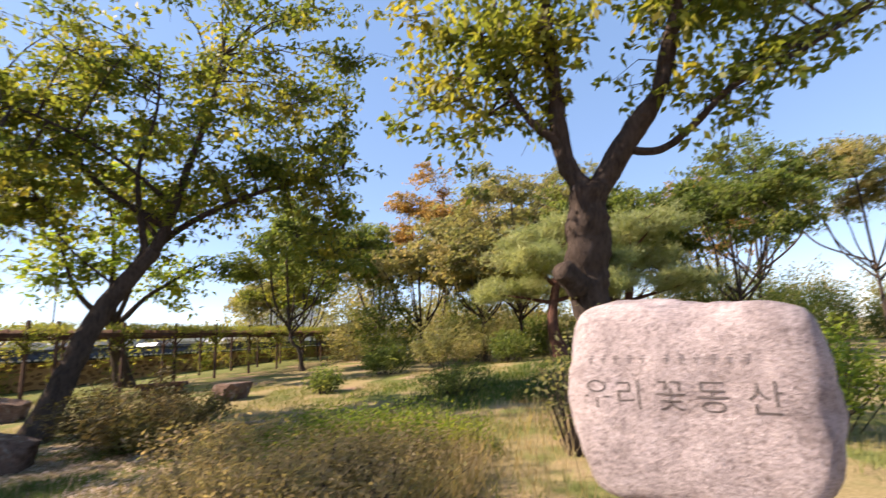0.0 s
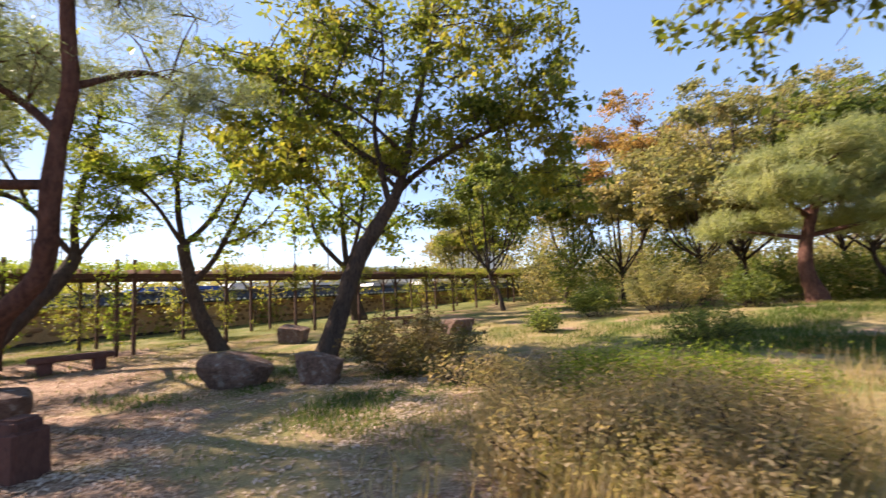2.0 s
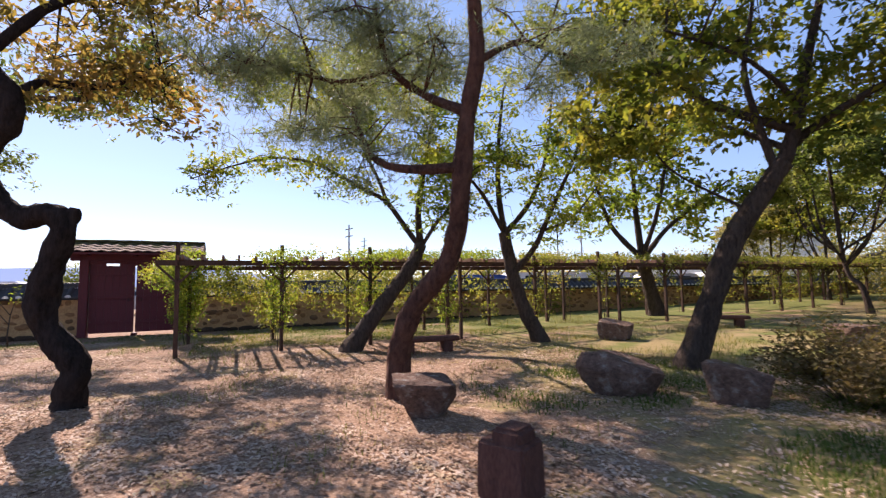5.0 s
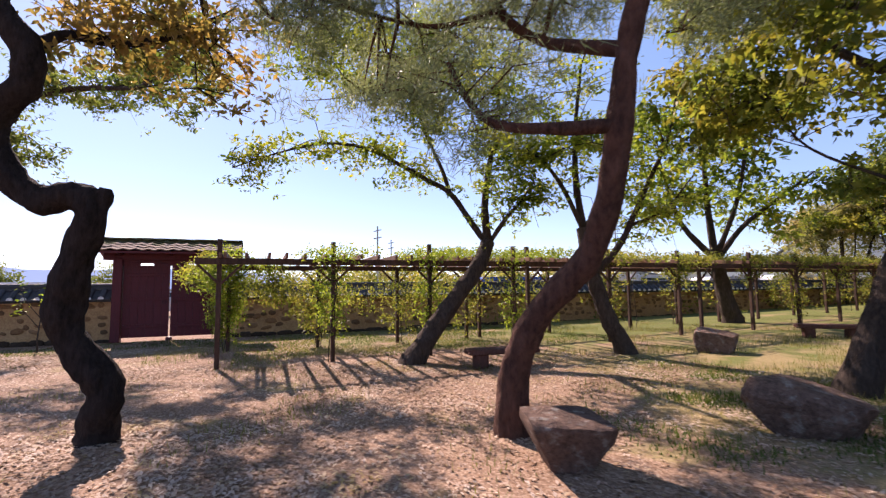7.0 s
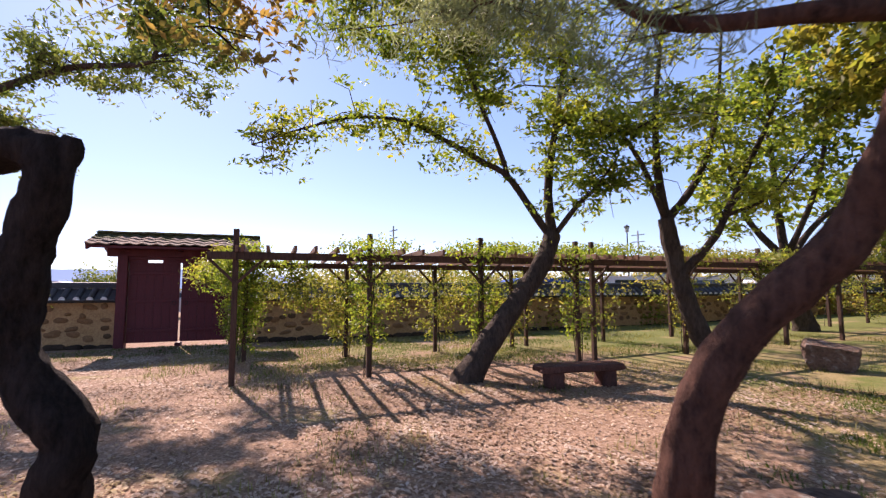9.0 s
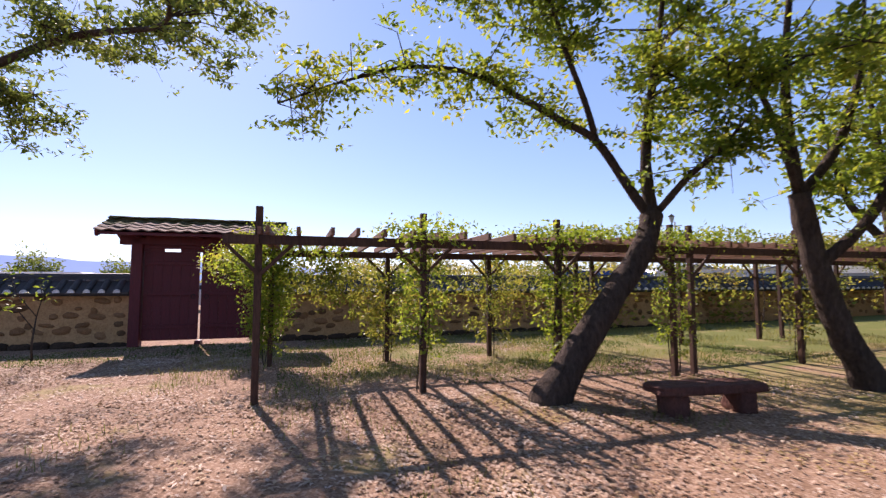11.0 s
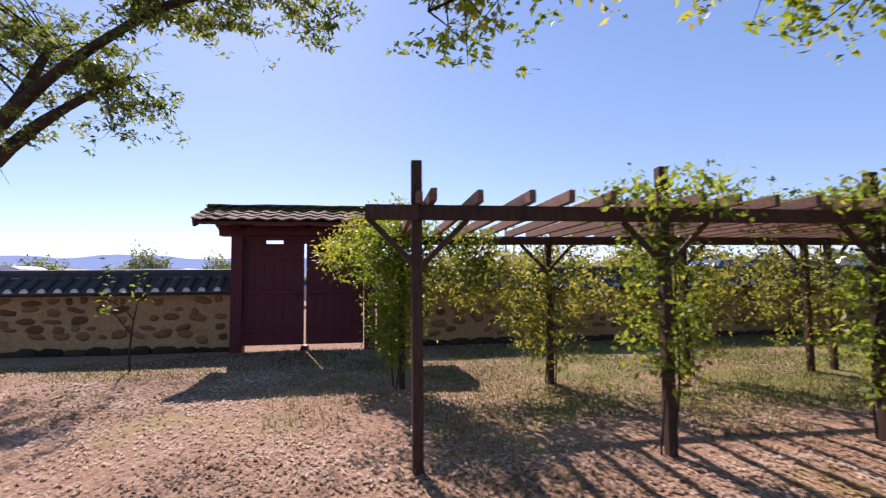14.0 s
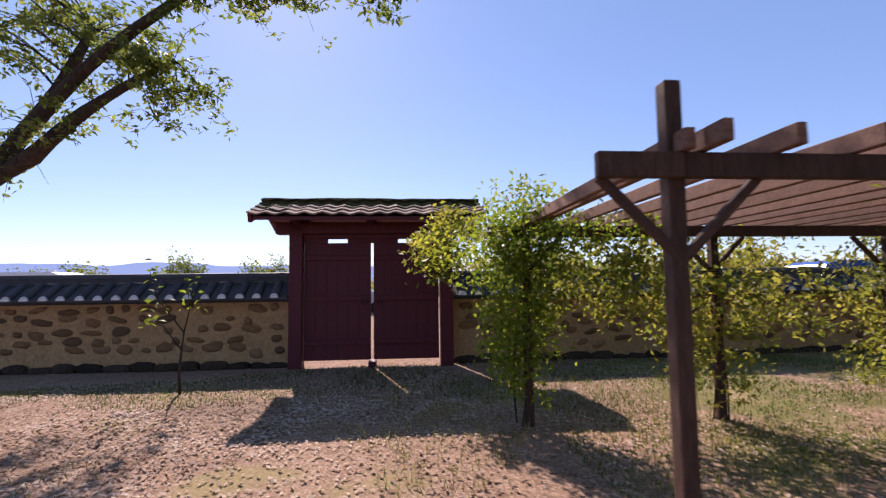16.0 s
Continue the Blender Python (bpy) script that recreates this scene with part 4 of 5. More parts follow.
wood_tree(8.6, 27.5, 11.5, 4.8, 6.0, LEAF_OLIVE, 8, YELLOWING)
wood_tree(15.5, 24.0, 11.2, 5.6, 7.0, LEAF_DARK, 9, DARK, 0.8)
wood_tree(21.5, 23.0, 10.6, 5.0, 6.6, LEAF_OLIVE, 10, YELLOWING)
wood_tree(12.0, 19.0, 7.6, 3.4, 4.6, LEAF_DARK, 11, DARK)
wood_tree(7.6, 21.0, 8.4, 3.4, 4.4, LEAF_DARK, 12, DARK, -0.5)
wood_tree(5.2, 32.0, 12.0, 4.8, 5.5, LEAF_OLIVE, 13, YELLOWING)
wood_tree(19.0, 32.0, 12.0, 5.4, 6.0, LEAF_ORANGE, 14, YELLOWING)
wood_tree(28.0, 21.0, 10.0, 5.0, 5.0, LEAF_OLIVE, 15, YELLOWING)
wood_tree(-12.6, 33.5, 6.6, 3.0, 3.0, LEAF_OLIVE, 16, YELLOWING)
wood_tree(12.5, 34.0, 11.0, 5.0, 5.0, LEAF_OLIVE, 17, YELLOWING)


def wood_pine(x, y, h, w, label):
    """A low garden pine with a forked reddish trunk and flat tiers of needles."""
    z = ground_z(x, y)
    limbs = [([(x, y, z), (x - 0.25, y, z + h * 0.22), (x - 0.1, y, z + h * 0.45), (x + 0.25, y, z + h * 0.72), (x + 0.2, y, z + h * 0.92)], 0.24, 0.06)]
    tiers = ((-0.8, 0.2, 0.50), (0.75, -0.2, 0.52), (-0.5, -0.5, 0.68), (0.55, 0.4, 0.72), (-0.15, 0.3, 0.86), (0.3, -0.3, 0.94))
    for a, b, q in tiers:
        limbs.append(([(x - 0.1, y, z + h * q * 0.8), (x + a * w * 0.5, y + b * w * 0.5, z + h * q * 0.9), (x + a * w, y + b * w, z + h * q)], 0.08, 0.02))
    extra = [((x + a * w * 0.9, y + b * w * 0.9, z + h * q + 0.1), (w * 0.48, w * 0.45, 0.16), 54) for a, b, q in tiers]
    return tree("pine_tree", label, limbs, PINE_BARK, PALE_NEEDLES, 40, (0.4, 0.4, 0.12), (0.2, 0.022), needles=13, start=0.5, per=9, extra=extra, clump=0.3)


wood_pine(3.9, 16.2, 4.6, 2.6, "low spreading pine with tiers of pale needles on the lawn")
wood_pine(7.0, 17.5, 5.0, 2.6, "low spreading pine with tiers of pale needles on the lawn")


def sapling():
    ob = thing("sapling", "thin bare sapling with a few leaves near the wall", "sapling", pose(-20.8, -1.1, 0.1))
    g = Geo()
    g.tube([(0, 0, -0.05), (0.01, -0.02, 0.3), (-0.02, 0.0, 0.6), (-0.05, 0.02, 0.85)], [0.022, 0.018, 0.016, 0.012], 6)
    g.tube([(-0.02, 0.0, 0.6), (-0.1, -0.25, 0.95), (-0.2, -0.5, 1.02)], [0.012, 0.009, 0.004], 5)
    g.tube([(-0.05, 0.02, 0.85), (-0.1, -0.3, 1.3), (-0.1, -0.45, 1.75)], [0.012, 0.008, 0.003], 5)
    g.tube([(-0.05, 0.02, 0.85), (0.05, 0.1, 1.2), (0.1, 0.05, 1.7)], [0.012, 0.008, 0.003], 5)
    part("stem", g, BARK, ob, smooth=True)
    tips = np.array([(-0.2, -0.5, 1.02), (-0.1, -0.45, 1.7), (-0.1, -0.4, 1.5), (0.1, 0.05, 1.6), (0.05, 0.1, 1.25), (-0.12, -0.3, 1.2), (0.08, 0.1, 1.4)])
    part("foliage", quads("foliage", leaf_quads(np.repeat(tips, 9, 0) + rng.normal(0, 0.09, (63, 3)), 0.10, 0.05), LEAF_GREEN), LEAF_GREEN, ob)


sapling()


# ---- inscribed stone ----
def inscribed_stone():
    ob = thing("inscribed_stone", "rounded pale granite boulder carved with a dark inscription", "stone monument", pose(1.07, 2.17, 0, 0, 0, -38))
    body = lump((1.02, 0.40, 0.86), 5, 0.09, 3.0, 5.5, False)
    body.v = [(x * (0.90 + 0.10 * min(1.0, z / 0.5)), y, z + 0.75) for x, y, z in body.v]
    skin = BVHTree.FromPolygons(body.v, body.f)

    def on_face(x, z, proud):
        hit = skin.ray_cast(Vector((x, -2, z)), Vector((0, 1, 0)))[0]
        return (hit.y if hit else -0.2) - proud

    part("boulder", body, GRANITE, ob, smooth=True)
    base = lump((0.66, 0.36, 0.82), 4, 0.16, 6.0, 5.0)
    base.v = [(x, y, z + 0.05) for x, y, z in base.v]
    part("pedestal", base, BOULDER, ob, "rough brown stone pedestal", True)
    for char, at in zip("우리꽃동산", (-0.345, -0.20, -0.03, 0.125, 0.30)):
        cu = bpy.data.curves.new("letter", "FONT")
        cu.body, cu.size, cu.align_x, cu.extrude, cu.offset = char, 0.142, "CENTER", 0.006, -0.0012
        tmp = bpy.data.objects.new("letter", cu)
        scene.collection.objects.link(tmp)
        bpy.context.view_layer.update()
        me = bpy.data.meshes.new_from_object(tmp.evaluated_get(bpy.context.evaluated_depsgraph_get()))
        bpy.data.objects.remove(tmp)
        me.materials.clear()
        me.materials.append(CARVED)
        for v in me.vertices:
            x, z = v.co.x + at, v.co.y + 1.165
            v.co = (x, on_face(x, z, 0.002 if v.co.z > 0 else -0.01), z)
        part("letter", me, CARVED, ob, "dark carved letter")
    mark = Geo()
    mark.box((0, 0, 0), (0.024, 0.006, 0.005)), mark.box((0, 0, -0.012), (0.006, 0.006, 0.02)), mark.box((0.006, 0, 0.012), (0.014, 0.006, 0.004))
    mark = mark.mesh("letter", WORN)
    for k in range(11):
        x, z = -0.36 + k * 0.058 + (0.04 if k > 4 else 0), 1.37
        part("letter", mark, WORN, ob).location = (x, on_face(x, z, 0.0), z)
    return ob


inscribed_stone()


# ---- boulders, stump and benches ----
def boulder(x, y, size, turn, seed, label, foot=0.8, tilt=(0.0, 0.0)):
    """A broken field stone: flat-topped, with chipped planes, narrowing to its foot."""
    g = lump(size, 4, 0.14, seed, 6.0)
    local = random.Random(seed)
    mid = Vector((0, 0, size[2] * 0.5))
    planes = [(Vector((tilt[0], tilt[1], 1)).normalized(), 0.36 * size[2])]
    for k in range(13):
        n = Vector((local.uniform(-1, 1), local.uniform(-1, 1), local.uniform(-0.35, 0.7))).normalized()
        planes.append((n, local.uniform(0.74, 0.95) * (abs(n.x) * size[0] + abs(n.y) * size[1] + abs(n.z) * size[2]) * 0.40))
    for n, reach in planes:
        g.v = [tuple(Vector(p) - n * max(0.0, (Vector(p) - mid).dot(n) - reach) * 0.96) for p in g.v]
    out = []
    for p, q, r in g.v:
        k = foot + (1 - foot) * min(1.0, max(0.0, r / size[2]) * 1.3)
        o = Vector((p, q, r)) * 9.0 + Vector((seed, 0, 0))
        e = 1 + 0.03 * noise.noise(o)
        out.append((p * k * e, q * k * e, r + 0.012 * noise.noise(o * 1.7)))
    g.v = out
    ob = part("boulder", g, BOULDER)
    ob.matrix_basis = pose(x, y, ground_z(x, y) - 0.04, 0, 0, turn)
    return tagged(ob, label, "boulder", "boulders in the garden")


boulder(-7.82, 3.12, (0.92, 0.70, 0.52), 55, 1.7, "flat-topped brown boulder narrowing to its foot beside a pine", 0.42, (0.05, -0.08))
boulder(-6.92, 5.72, (1.12, 0.68, 0.58), 35, 4.1, "large slanting brown boulder on the grass", 0.72, (0.30, -0.1))
boulder(-5.76, 6.2, (0.80, 0.68, 0.54), 20, 8.3, "dark brown boulder beside a tree", 0.85, (0.22, 0.05))
boulder(-9.95, 10.7, (0.95, 0.75, 0.56), 15, 12.9, "grey-brown boulder at the edge of the grass", 0.8, (0.15, -0.1))
boulder(-5.62, 12.5, (0.95, 0.7, 0.52), 60, 17.2, "low brown boulder on the grass", 0.8)


def stump():
    ob = thing("tree_stump", "squat dark reddish cut stump with a stepped top", "stump", pose(-5.83, 2.36, 0.04, 0, 0, 12))
    g = bevelled((0.36, 0.30, 0.50), 0.022, 3)
    g.v = [(x * (1.06 - 0.06 * (z + 0.23) / 0.46), y * (1.06 - 0.06 * (z + 0.23) / 0.46), z + 0.21) for x, y, z in g.v]
    part("block", g, STUMP, ob)
    h = bevelled((0.23, 0.25, 0.13), 0.028, 3)
    h.v = [(x * (1.0 - 0.9 * max(0, z)) + 0.03, y, z + 0.485) for x, y, z in h.v]
    part("knob", h, STUMP, ob)


stump()


def bench(name_label):
    ob = thing("bench", name_label, "bench", None, "benches")
    seat = lump((1.42, 0.40, 0.11), 4, 0.05, 2.0, 9.0, False)
    seat.v = [(x, y, z + 0.26) for x, y, z in seat.v]
    part("seat", seat, STUMP, ob, smooth=True)
    for x in (-0.44, 0.44):
        leg = lump((0.24, 0.34, 0.32), 3, 0.08, 4.0 + x, 6.0)
        leg.v = [(p + x, q, z - 0.02) for p, q, z in leg.v]
        part("leg", leg, STUMP, ob, smooth=True)
    return ob


first = bench("low dark wooden bench on two blocks in the shade")
first.matrix_basis = pose(-11.78, 6.22, 0.08, 0, 0, 68)
copy_thing(first, pose(-8.95, 14.9, ground_z(-8.95, 14.9) - 0.02, 0, 0, 30))


# ---- beyond the wall ----
def house(x, y, turn, w, d, h, roof_h, label):
    ob = thing("house", label, "house", pose(x, y, 0.1, 0, 0, turn), "houses beyond the wall")
    g = Geo()
    g.put([(-w / 2, -d / 2, -0.2), (w / 2, -d / 2, -0.2), (w / 2, d / 2, -0.2), (-w / 2, d / 2, -0.2), (-w / 2, -d / 2, h), (w / 2, -d / 2, h), (w / 2, d / 2, h), (-w / 2, d / 2, h), (0, -d / 2, h + roof_h), (0, d / 2, h + roof_h)],
          [(0, 1, 5, 8, 4), (2, 3, 7, 9, 6), (1, 2, 6, 5), (3, 0, 4, 7), (3, 2, 1, 0)])
    part("house_wall", g, WHITE_WALL, ob)
    r = Geo()
    sl = math.atan2(roof_h, w / 2)
    for sgn in (-1, 1):
        r.box((sgn * (w / 4 + 0.15), 0, h + roof_h / 2 + 0.06), (math.hypot(w / 2, roof_h) + 0.7, d + 0.9, 0.14), Matrix.Rotation(sgn * sl, 3, "Y"))
    part("roof", r, GREY_ROOF, ob)
    for i in range(3):
        q = Geo()
        q.box((-w / 3 + i * w / 3, -d / 2 - 0.02, h * 0.55), (w * 0.16, 0.06, h * 0.3))
        part("window", q, CAR_GLASS, ob)
    return ob


house(-17.5, 55, 10, 8, 10, 4.2, 2.8, "white gabled house beyond the wall")
house(-30, 62, 30, 12, 8, 2.6, 1.4, "low white house with a grey roof beyond the wall")
house(-42, 60, 40, 10, 8, 2.4, 1.3, "low white house with a grey roof beyond the wall")
house(-8, 48, -5, 9, 7, 2.2, 1.2, "low white house with a grey roof beyond the garden")
house(-80, -27, 70, 14, 8, 1.9, 1.2, "low distant house with a dark roof")
house(-84, -20, 80, 12, 8, 1.8, 1.2, "low distant house with a dark roof")


def vehicle(x, y, turn, paint, label, long=4.6, high=1.5, van=False):
    ob = thing("car", label, "car", pose(x, y, 0.1, 0, 0, turn), "parked cars")
    prof = [(-0.5, 0.22), (-0.5, 0.62), (-0.46, 0.70), (-0.36, 0.97), (-0.28, 1.0), (0.10, 1.0), (0.16, 0.97), (0.30, 0.68), (0.48, 0.58), (0.5, 0.45), (0.5, 0.22)]
    if van:
        prof = [(-0.5, 0.2), (-0.5, 0.9), (-0.47, 0.98), (-0.4, 1.0), (0.26, 1.0), (0.32, 0.95), (0.42, 0.58), (0.49, 0.5), (0.5, 0.4), (0.5, 0.2)]
    w = 0.9
    v, n = [], len(prof)
    for y0, k in ((-w, 0.0), (-w * 0.98, 0.0), (w * 0.98, 0.0), (w, 0.0)):
        v += [(p * long, y0 * (0.84 if q > 0.75 else 1.0), q * high) for p, q in prof]
    g = Geo()
    g.put(v, [(j * n + i, j * n + (i + 1) % n, (j + 1) * n + (i + 1) % n, (j + 1) * n + i) for j in range(3) for i in range(n)] + [tuple(reversed(range(n))), tuple(range(3 * n, 4 * n))])
    part("body", g, paint, ob)
    for sgn in (-1, 1):
        q = Geo()
        q.box((-0.08 * long, sgn * 0.83, 0.80 * high), (0.5 * long, 0.05, 0.24 * high), Matrix.Rotation(sgn * 0.2, 3, "X"))
        part("side_window", q, CAR_GLASS, ob)
        for p in (-0.3, 0.31):
            t = Geo()
            t.tube([(p * long, sgn * 0.72, 0.32), (p * long, sgn * 0.92, 0.32)], [0.32, 0.32], 16)
            part("wheel", t, RUBBER, ob)
    q = Geo()
    q.box((0.37 * long if van else 0.23 * long, 0, 0.79 * high), (0.04, 1.4, 0.30 * high), Matrix.Rotation(-0.5, 3, "Y"))
    part("windscreen", q, CAR_GLASS, ob)
    return ob


vehicle(-21.6, 15.9, 250, BLUE_PAINT, "blue and dark minivan parked behind the wall", 4.8, 2.0, True)
vehicle(-20.2, 20.0, 250, WHITE_PAINT, "white van parked behind the wall", 5.0, 2.1, True)
vehicle(-19.0, 25.0, 72, WHITE_PAINT, "white van parked behind the wall", 5.0, 2.1, True)
vehicle(-17.4, 30.5, 72, SILVER_PAINT, "silver van parked behind the wall", 4.8, 2.0, True)
vehicle(-16.0, 36.0, 72, WHITE_PAINT, "white van parked behind the wall", 5.0, 2.1, True)
vehicle(-35.0, -8.4, 75, WHITE_PAINT, "white van parked beyond the wall", 4.8, 2.1, True)
vehicle(-38.0, 4.0, 75, SILVER_PAINT, "silver car parked beyond the wall", 4.6, 1.55)
vehicle(-37.0, -2.9, 75, WHITE_PAINT, "white van parked beyond the wall", 4.8, 2.05, True)


def pole(x, y, h):
    ob = thing("utility_pole", "concrete utility pole with cross arms far beyond the wall", "utility pole", pose(x, y, 0.1), "utility poles")
    g = Geo()
    g.tube([(0, 0, -0.2), (0, 0, h)], [0.17, 0.10], 8)
    part("shaft", g, CONCRETE, ob)
    for z in (h - 0.6, h - 1.6):
        a = Geo()
        a.box((0, 0, z), (2.0, 0.1, 0.12))
        part("cross_arm", a, CONCRETE, ob)


pole(-82, 45, 11)
pole(-92, 62, 11)
pole(-45, 62, 10)
pole(-60, 30, 10)


def park_lamp(x, y, h):
    ob = thing("park_lamp", "dark metal lamp post with a lantern head far beyond the wall", "lamp post", pose(x, y, ground_z(x, y)))
    g = Geo()
    g.tube([(0, 0, -0.1), (0, 0, 0.5), (0, 0, 0.52), (0, 0, h - 0.55)], [0.09, 0.085, 0.05, 0.045], 10)
    part("post", g, RUBBER, ob)
    g = Geo()
    g.tube([(0, 0, h - 0.56), (0, 0, h - 0.48), (0, 0, h - 0.12)], [0.06, 0.13, 0.19], 8)
    part("lantern", g, CONCRETE, ob, "frosted glass lantern")
    g = Geo()
    g.tube([(0, 0, h - 0.12), (0, 0, h - 0.09), (0, 0, h + 0.02), (0, 0, h + 0.08)], [0.24, 0.24, 0.10, 0.03], 8)
    part("cap", g, RUBBER, ob)


park_lamp(-28.6, 33.8, 6.6)


def leafy_stuff(name, label, category, blobs, mat, size):
    """Bushes or woods too many to count: leaves strewn over mounds (x, y, radius, height, leaves)."""
    pts = []
    for x, y, r, h, k in blobs:
        u = rng.normal(0, 1, (k, 3))
        u /= np.linalg.norm(u, axis=1, keepdims=True)
        lumps = 1 + 0.28 * np.sin(u[:, 0] * 7 + x) * np.sin(u[:, 1] * 6 + y) + 0.15 * np.sin(u[:, 2] * 11 + x)
        q = u * (rng.uniform(0.55, 1.0, k) * lumps)[:, None] * (r, r, h * 0.62) + (x, y, ground_z(x, y) + h * 0.42)
        pts.append(q[q[:, 2] > ground_z(x, y) - 0.05])
    return tagged(part(name, quads(name, leaf_quads(np.concatenate(pts), size, size * 0.55, 0.5), mat), mat), label, category, kind="stuff")


far = []
local = random.Random(4)
for k in range(60):
    a = radians(-35 + k * 2.6 + local.uniform(-1, 1))
    r = local.uniform(60, 110)
    far.append((-10 - math.sin(a) * r, math.cos(a) * r, local.uniform(3.5, 7), local.uniform(3.4, 6.0) * r / 85 * (0.4 if a > radians(68) else 1.15), 1100))
leafy_stuff("far_woods", "far yellow-green trees and hedges beyond the wall", "woods", far, LEAF_OLIVE, 0.7)
leafy_stuff("far_bushes", "round green tree clumps beyond the wall", "bushes", [(-52.8, -6.3, 1.5, 3.6, 4200), (-52.4, -5.0, 1.0, 2.9, 2200), (-53, -1.2, 1.5, 3.2, 3200), (-53, 0.6, 1.3, 3.4, 3200), (-51.4, -12, 2.0, 2.9, 3200), (-51.4, -14.5, 1.6, 2.6, 2200), (-44, 9, 2.2, 2.8, 3000)], LEAF_DARK, 0.22)
undergrowth = [(x + local.uniform(-0.8, 0.8), 25.0 + 0.1 * abs(x) + local.uniform(-2.5, 6.0), local.uniform(1.5, 2.4), local.uniform(1.8, 4.2), 5200) for x in range(-5, 34, 2)]
leafy_stuff("undergrowth", "tangled green bushes along the edge of the wood", "undergrowth", undergrowth[::2], LEAF_OLIVE, 0.15)
leafy_stuff("undergrowth", "dark green bushes along the edge of the wood", "undergrowth", undergrowth[1::2], LEAF_DARK, 0.15)
thicket = [(x + local.uniform(-1, 1), 40.0 + local.uniform(-3.0, 6.0), local.uniform(2.4, 3.6), local.uniform(4.5, 7.5), 4200) for x in range(-14, 44, 4)]
leafy_stuff("thicket", "dense olive trees far behind the garden", "thicket", thicket, LEAF_OLIVE, 0.26)
near_hedge = [(-19.5 + 0.28 * s + local.uniform(-0.6, 0.6), 10 + s, local.uniform(0.8, 1.4), local.uniform(1.9, 2.6), 700) for s in range(3, 34, 5)]
near_hedge += [(-22.3, 6.0, 0.9, 2.5, 1500), (-21.6, 8.3, 1.1, 2.7, 1800), (-21.2, 10.6, 1.0, 2.4, 1500), (-22.6, 12.6, 1.1, 2.9, 1500)]
leafy_stuff("hedge", "yellow-green shrubs along the outside of the wall", "hedge", near_hedge, LEAF_YELLOW, 0.16)

# ---- shrubs and grass of the garden ----
def shrub(x, y, r, h, k, mat, label, size=0.07):
    ob = thing("shrub", label, "shrub", pose(x, y, ground_z(x, y)), "shrubs of the garden")
    g = Geo()
    tips = []
    for i in range(46):
        a, q = rng.uniform(0, 6.28), r * rng.uniform(0.15, 1.0) ** 0.7
        top = h * rng.uniform(0.6, 1.0) * (1 - 0.45 * (q / r) ** 2)
        p = [(math.cos(a) * q * 0.35, math.sin(a) * q * 0.35, -0.04), (math.cos(a) * q * 0.75, math.sin(a) * q * 0.75, top * 0.6), (math.cos(a) * q, math.sin(a) * q, top)]
        g.tube(p, [0.008, 0.006, 0.003], 4, 0, False)
        tips += [np.array(p[1]) * (1 - t) + np.array(p[2]) * t for t in np.linspace(-0.4, 1.05, 6)]
    part("stem", g, BARK, ob)
    c = np.repeat(np.array(tips), max(1, k // len(tips)), 0)
    part("foliage", quads("foliage", leaf_quads(c + rng.normal(0, 0.085, c.shape), size, size * 0.4, 0.3), mat), mat, ob)
    return ob


shrub(-4.6, 7.3, 1.2, 1.05, 10000, SHADE_HERB, "brownish spreading shrub beside boulders, its leaf colour darkened for shade")
for k in range(11):
    hx, hy = -1.15 + 1.15 * math.cos(k * 2.4) * math.sqrt((k + 0.5) / 11), 4.6 + 1.75 * math.sin(k * 2.4) * math.sqrt((k + 0.5) / 11)
    shrub(hx, hy, 0.72, 0.44 + 0.05 * (k % 4), 4400, (HERB, LEAF_GREEN, HERB, LEAF_GREEN, HERB)[k % 5], "patch of tall garden herbs going brown and dry" if k % 5 not in (1, 3) else "patch of low green garden herbs", 0.04)
shrub(-3.2, 6.4, 0.8, 0.4, 1500, HERB, "low dry brown garden herbs")
shrub(0.2, 10.3, 0.9, 0.8, 2600, LEAF_DARK, "small dark green shrub on the shaded lawn")
shrub(4.2, 5.6, 0.9, 1.3, 2600, LEAF_GREEN, "bright green shrub beside the inscribed stone", 0.09)
shrub(5.2, 7.0, 1.1, 1.4, 2600, LEAF_GREEN, "bright green shrub beside the inscribed stone", 0.09)
shrub(1.22, 4.75, 0.38, 1.5, 620, LEAF_OLIVE, "thin young shrub by the old tree's foot", 0.07)

shrub(-0.1, 16.0, 1.2, 1.7, 5200, LEAF_OLIVE, "leafy olive-green bush at the edge of the wood", 0.1)
shrub(-2.1, 16.3, 0.9, 1.2, 3600, LEAF_DARK, "dark green bush on the lawn", 0.1)
shrub(2.0, 15.3, 0.8, 1.1, 3200, LEAF_DARK, "dark green bush on the lawn", 0.1)
shrub(-3.3, 12.5, 0.5, 0.7, 1500, LEAF_DARK, "small fresh green plant on the lawn", 0.1)
shrub(1.4, 20.1, 1.3, 2.4, 5200, LEAF_OLIVE, "leafy olive-green bush at the edge of the wood", 0.1)
shrub(5.2, 22.8, 1.3, 2.2, 5200, LEAF_DARK, "dark green bush on the lawn", 0.1)


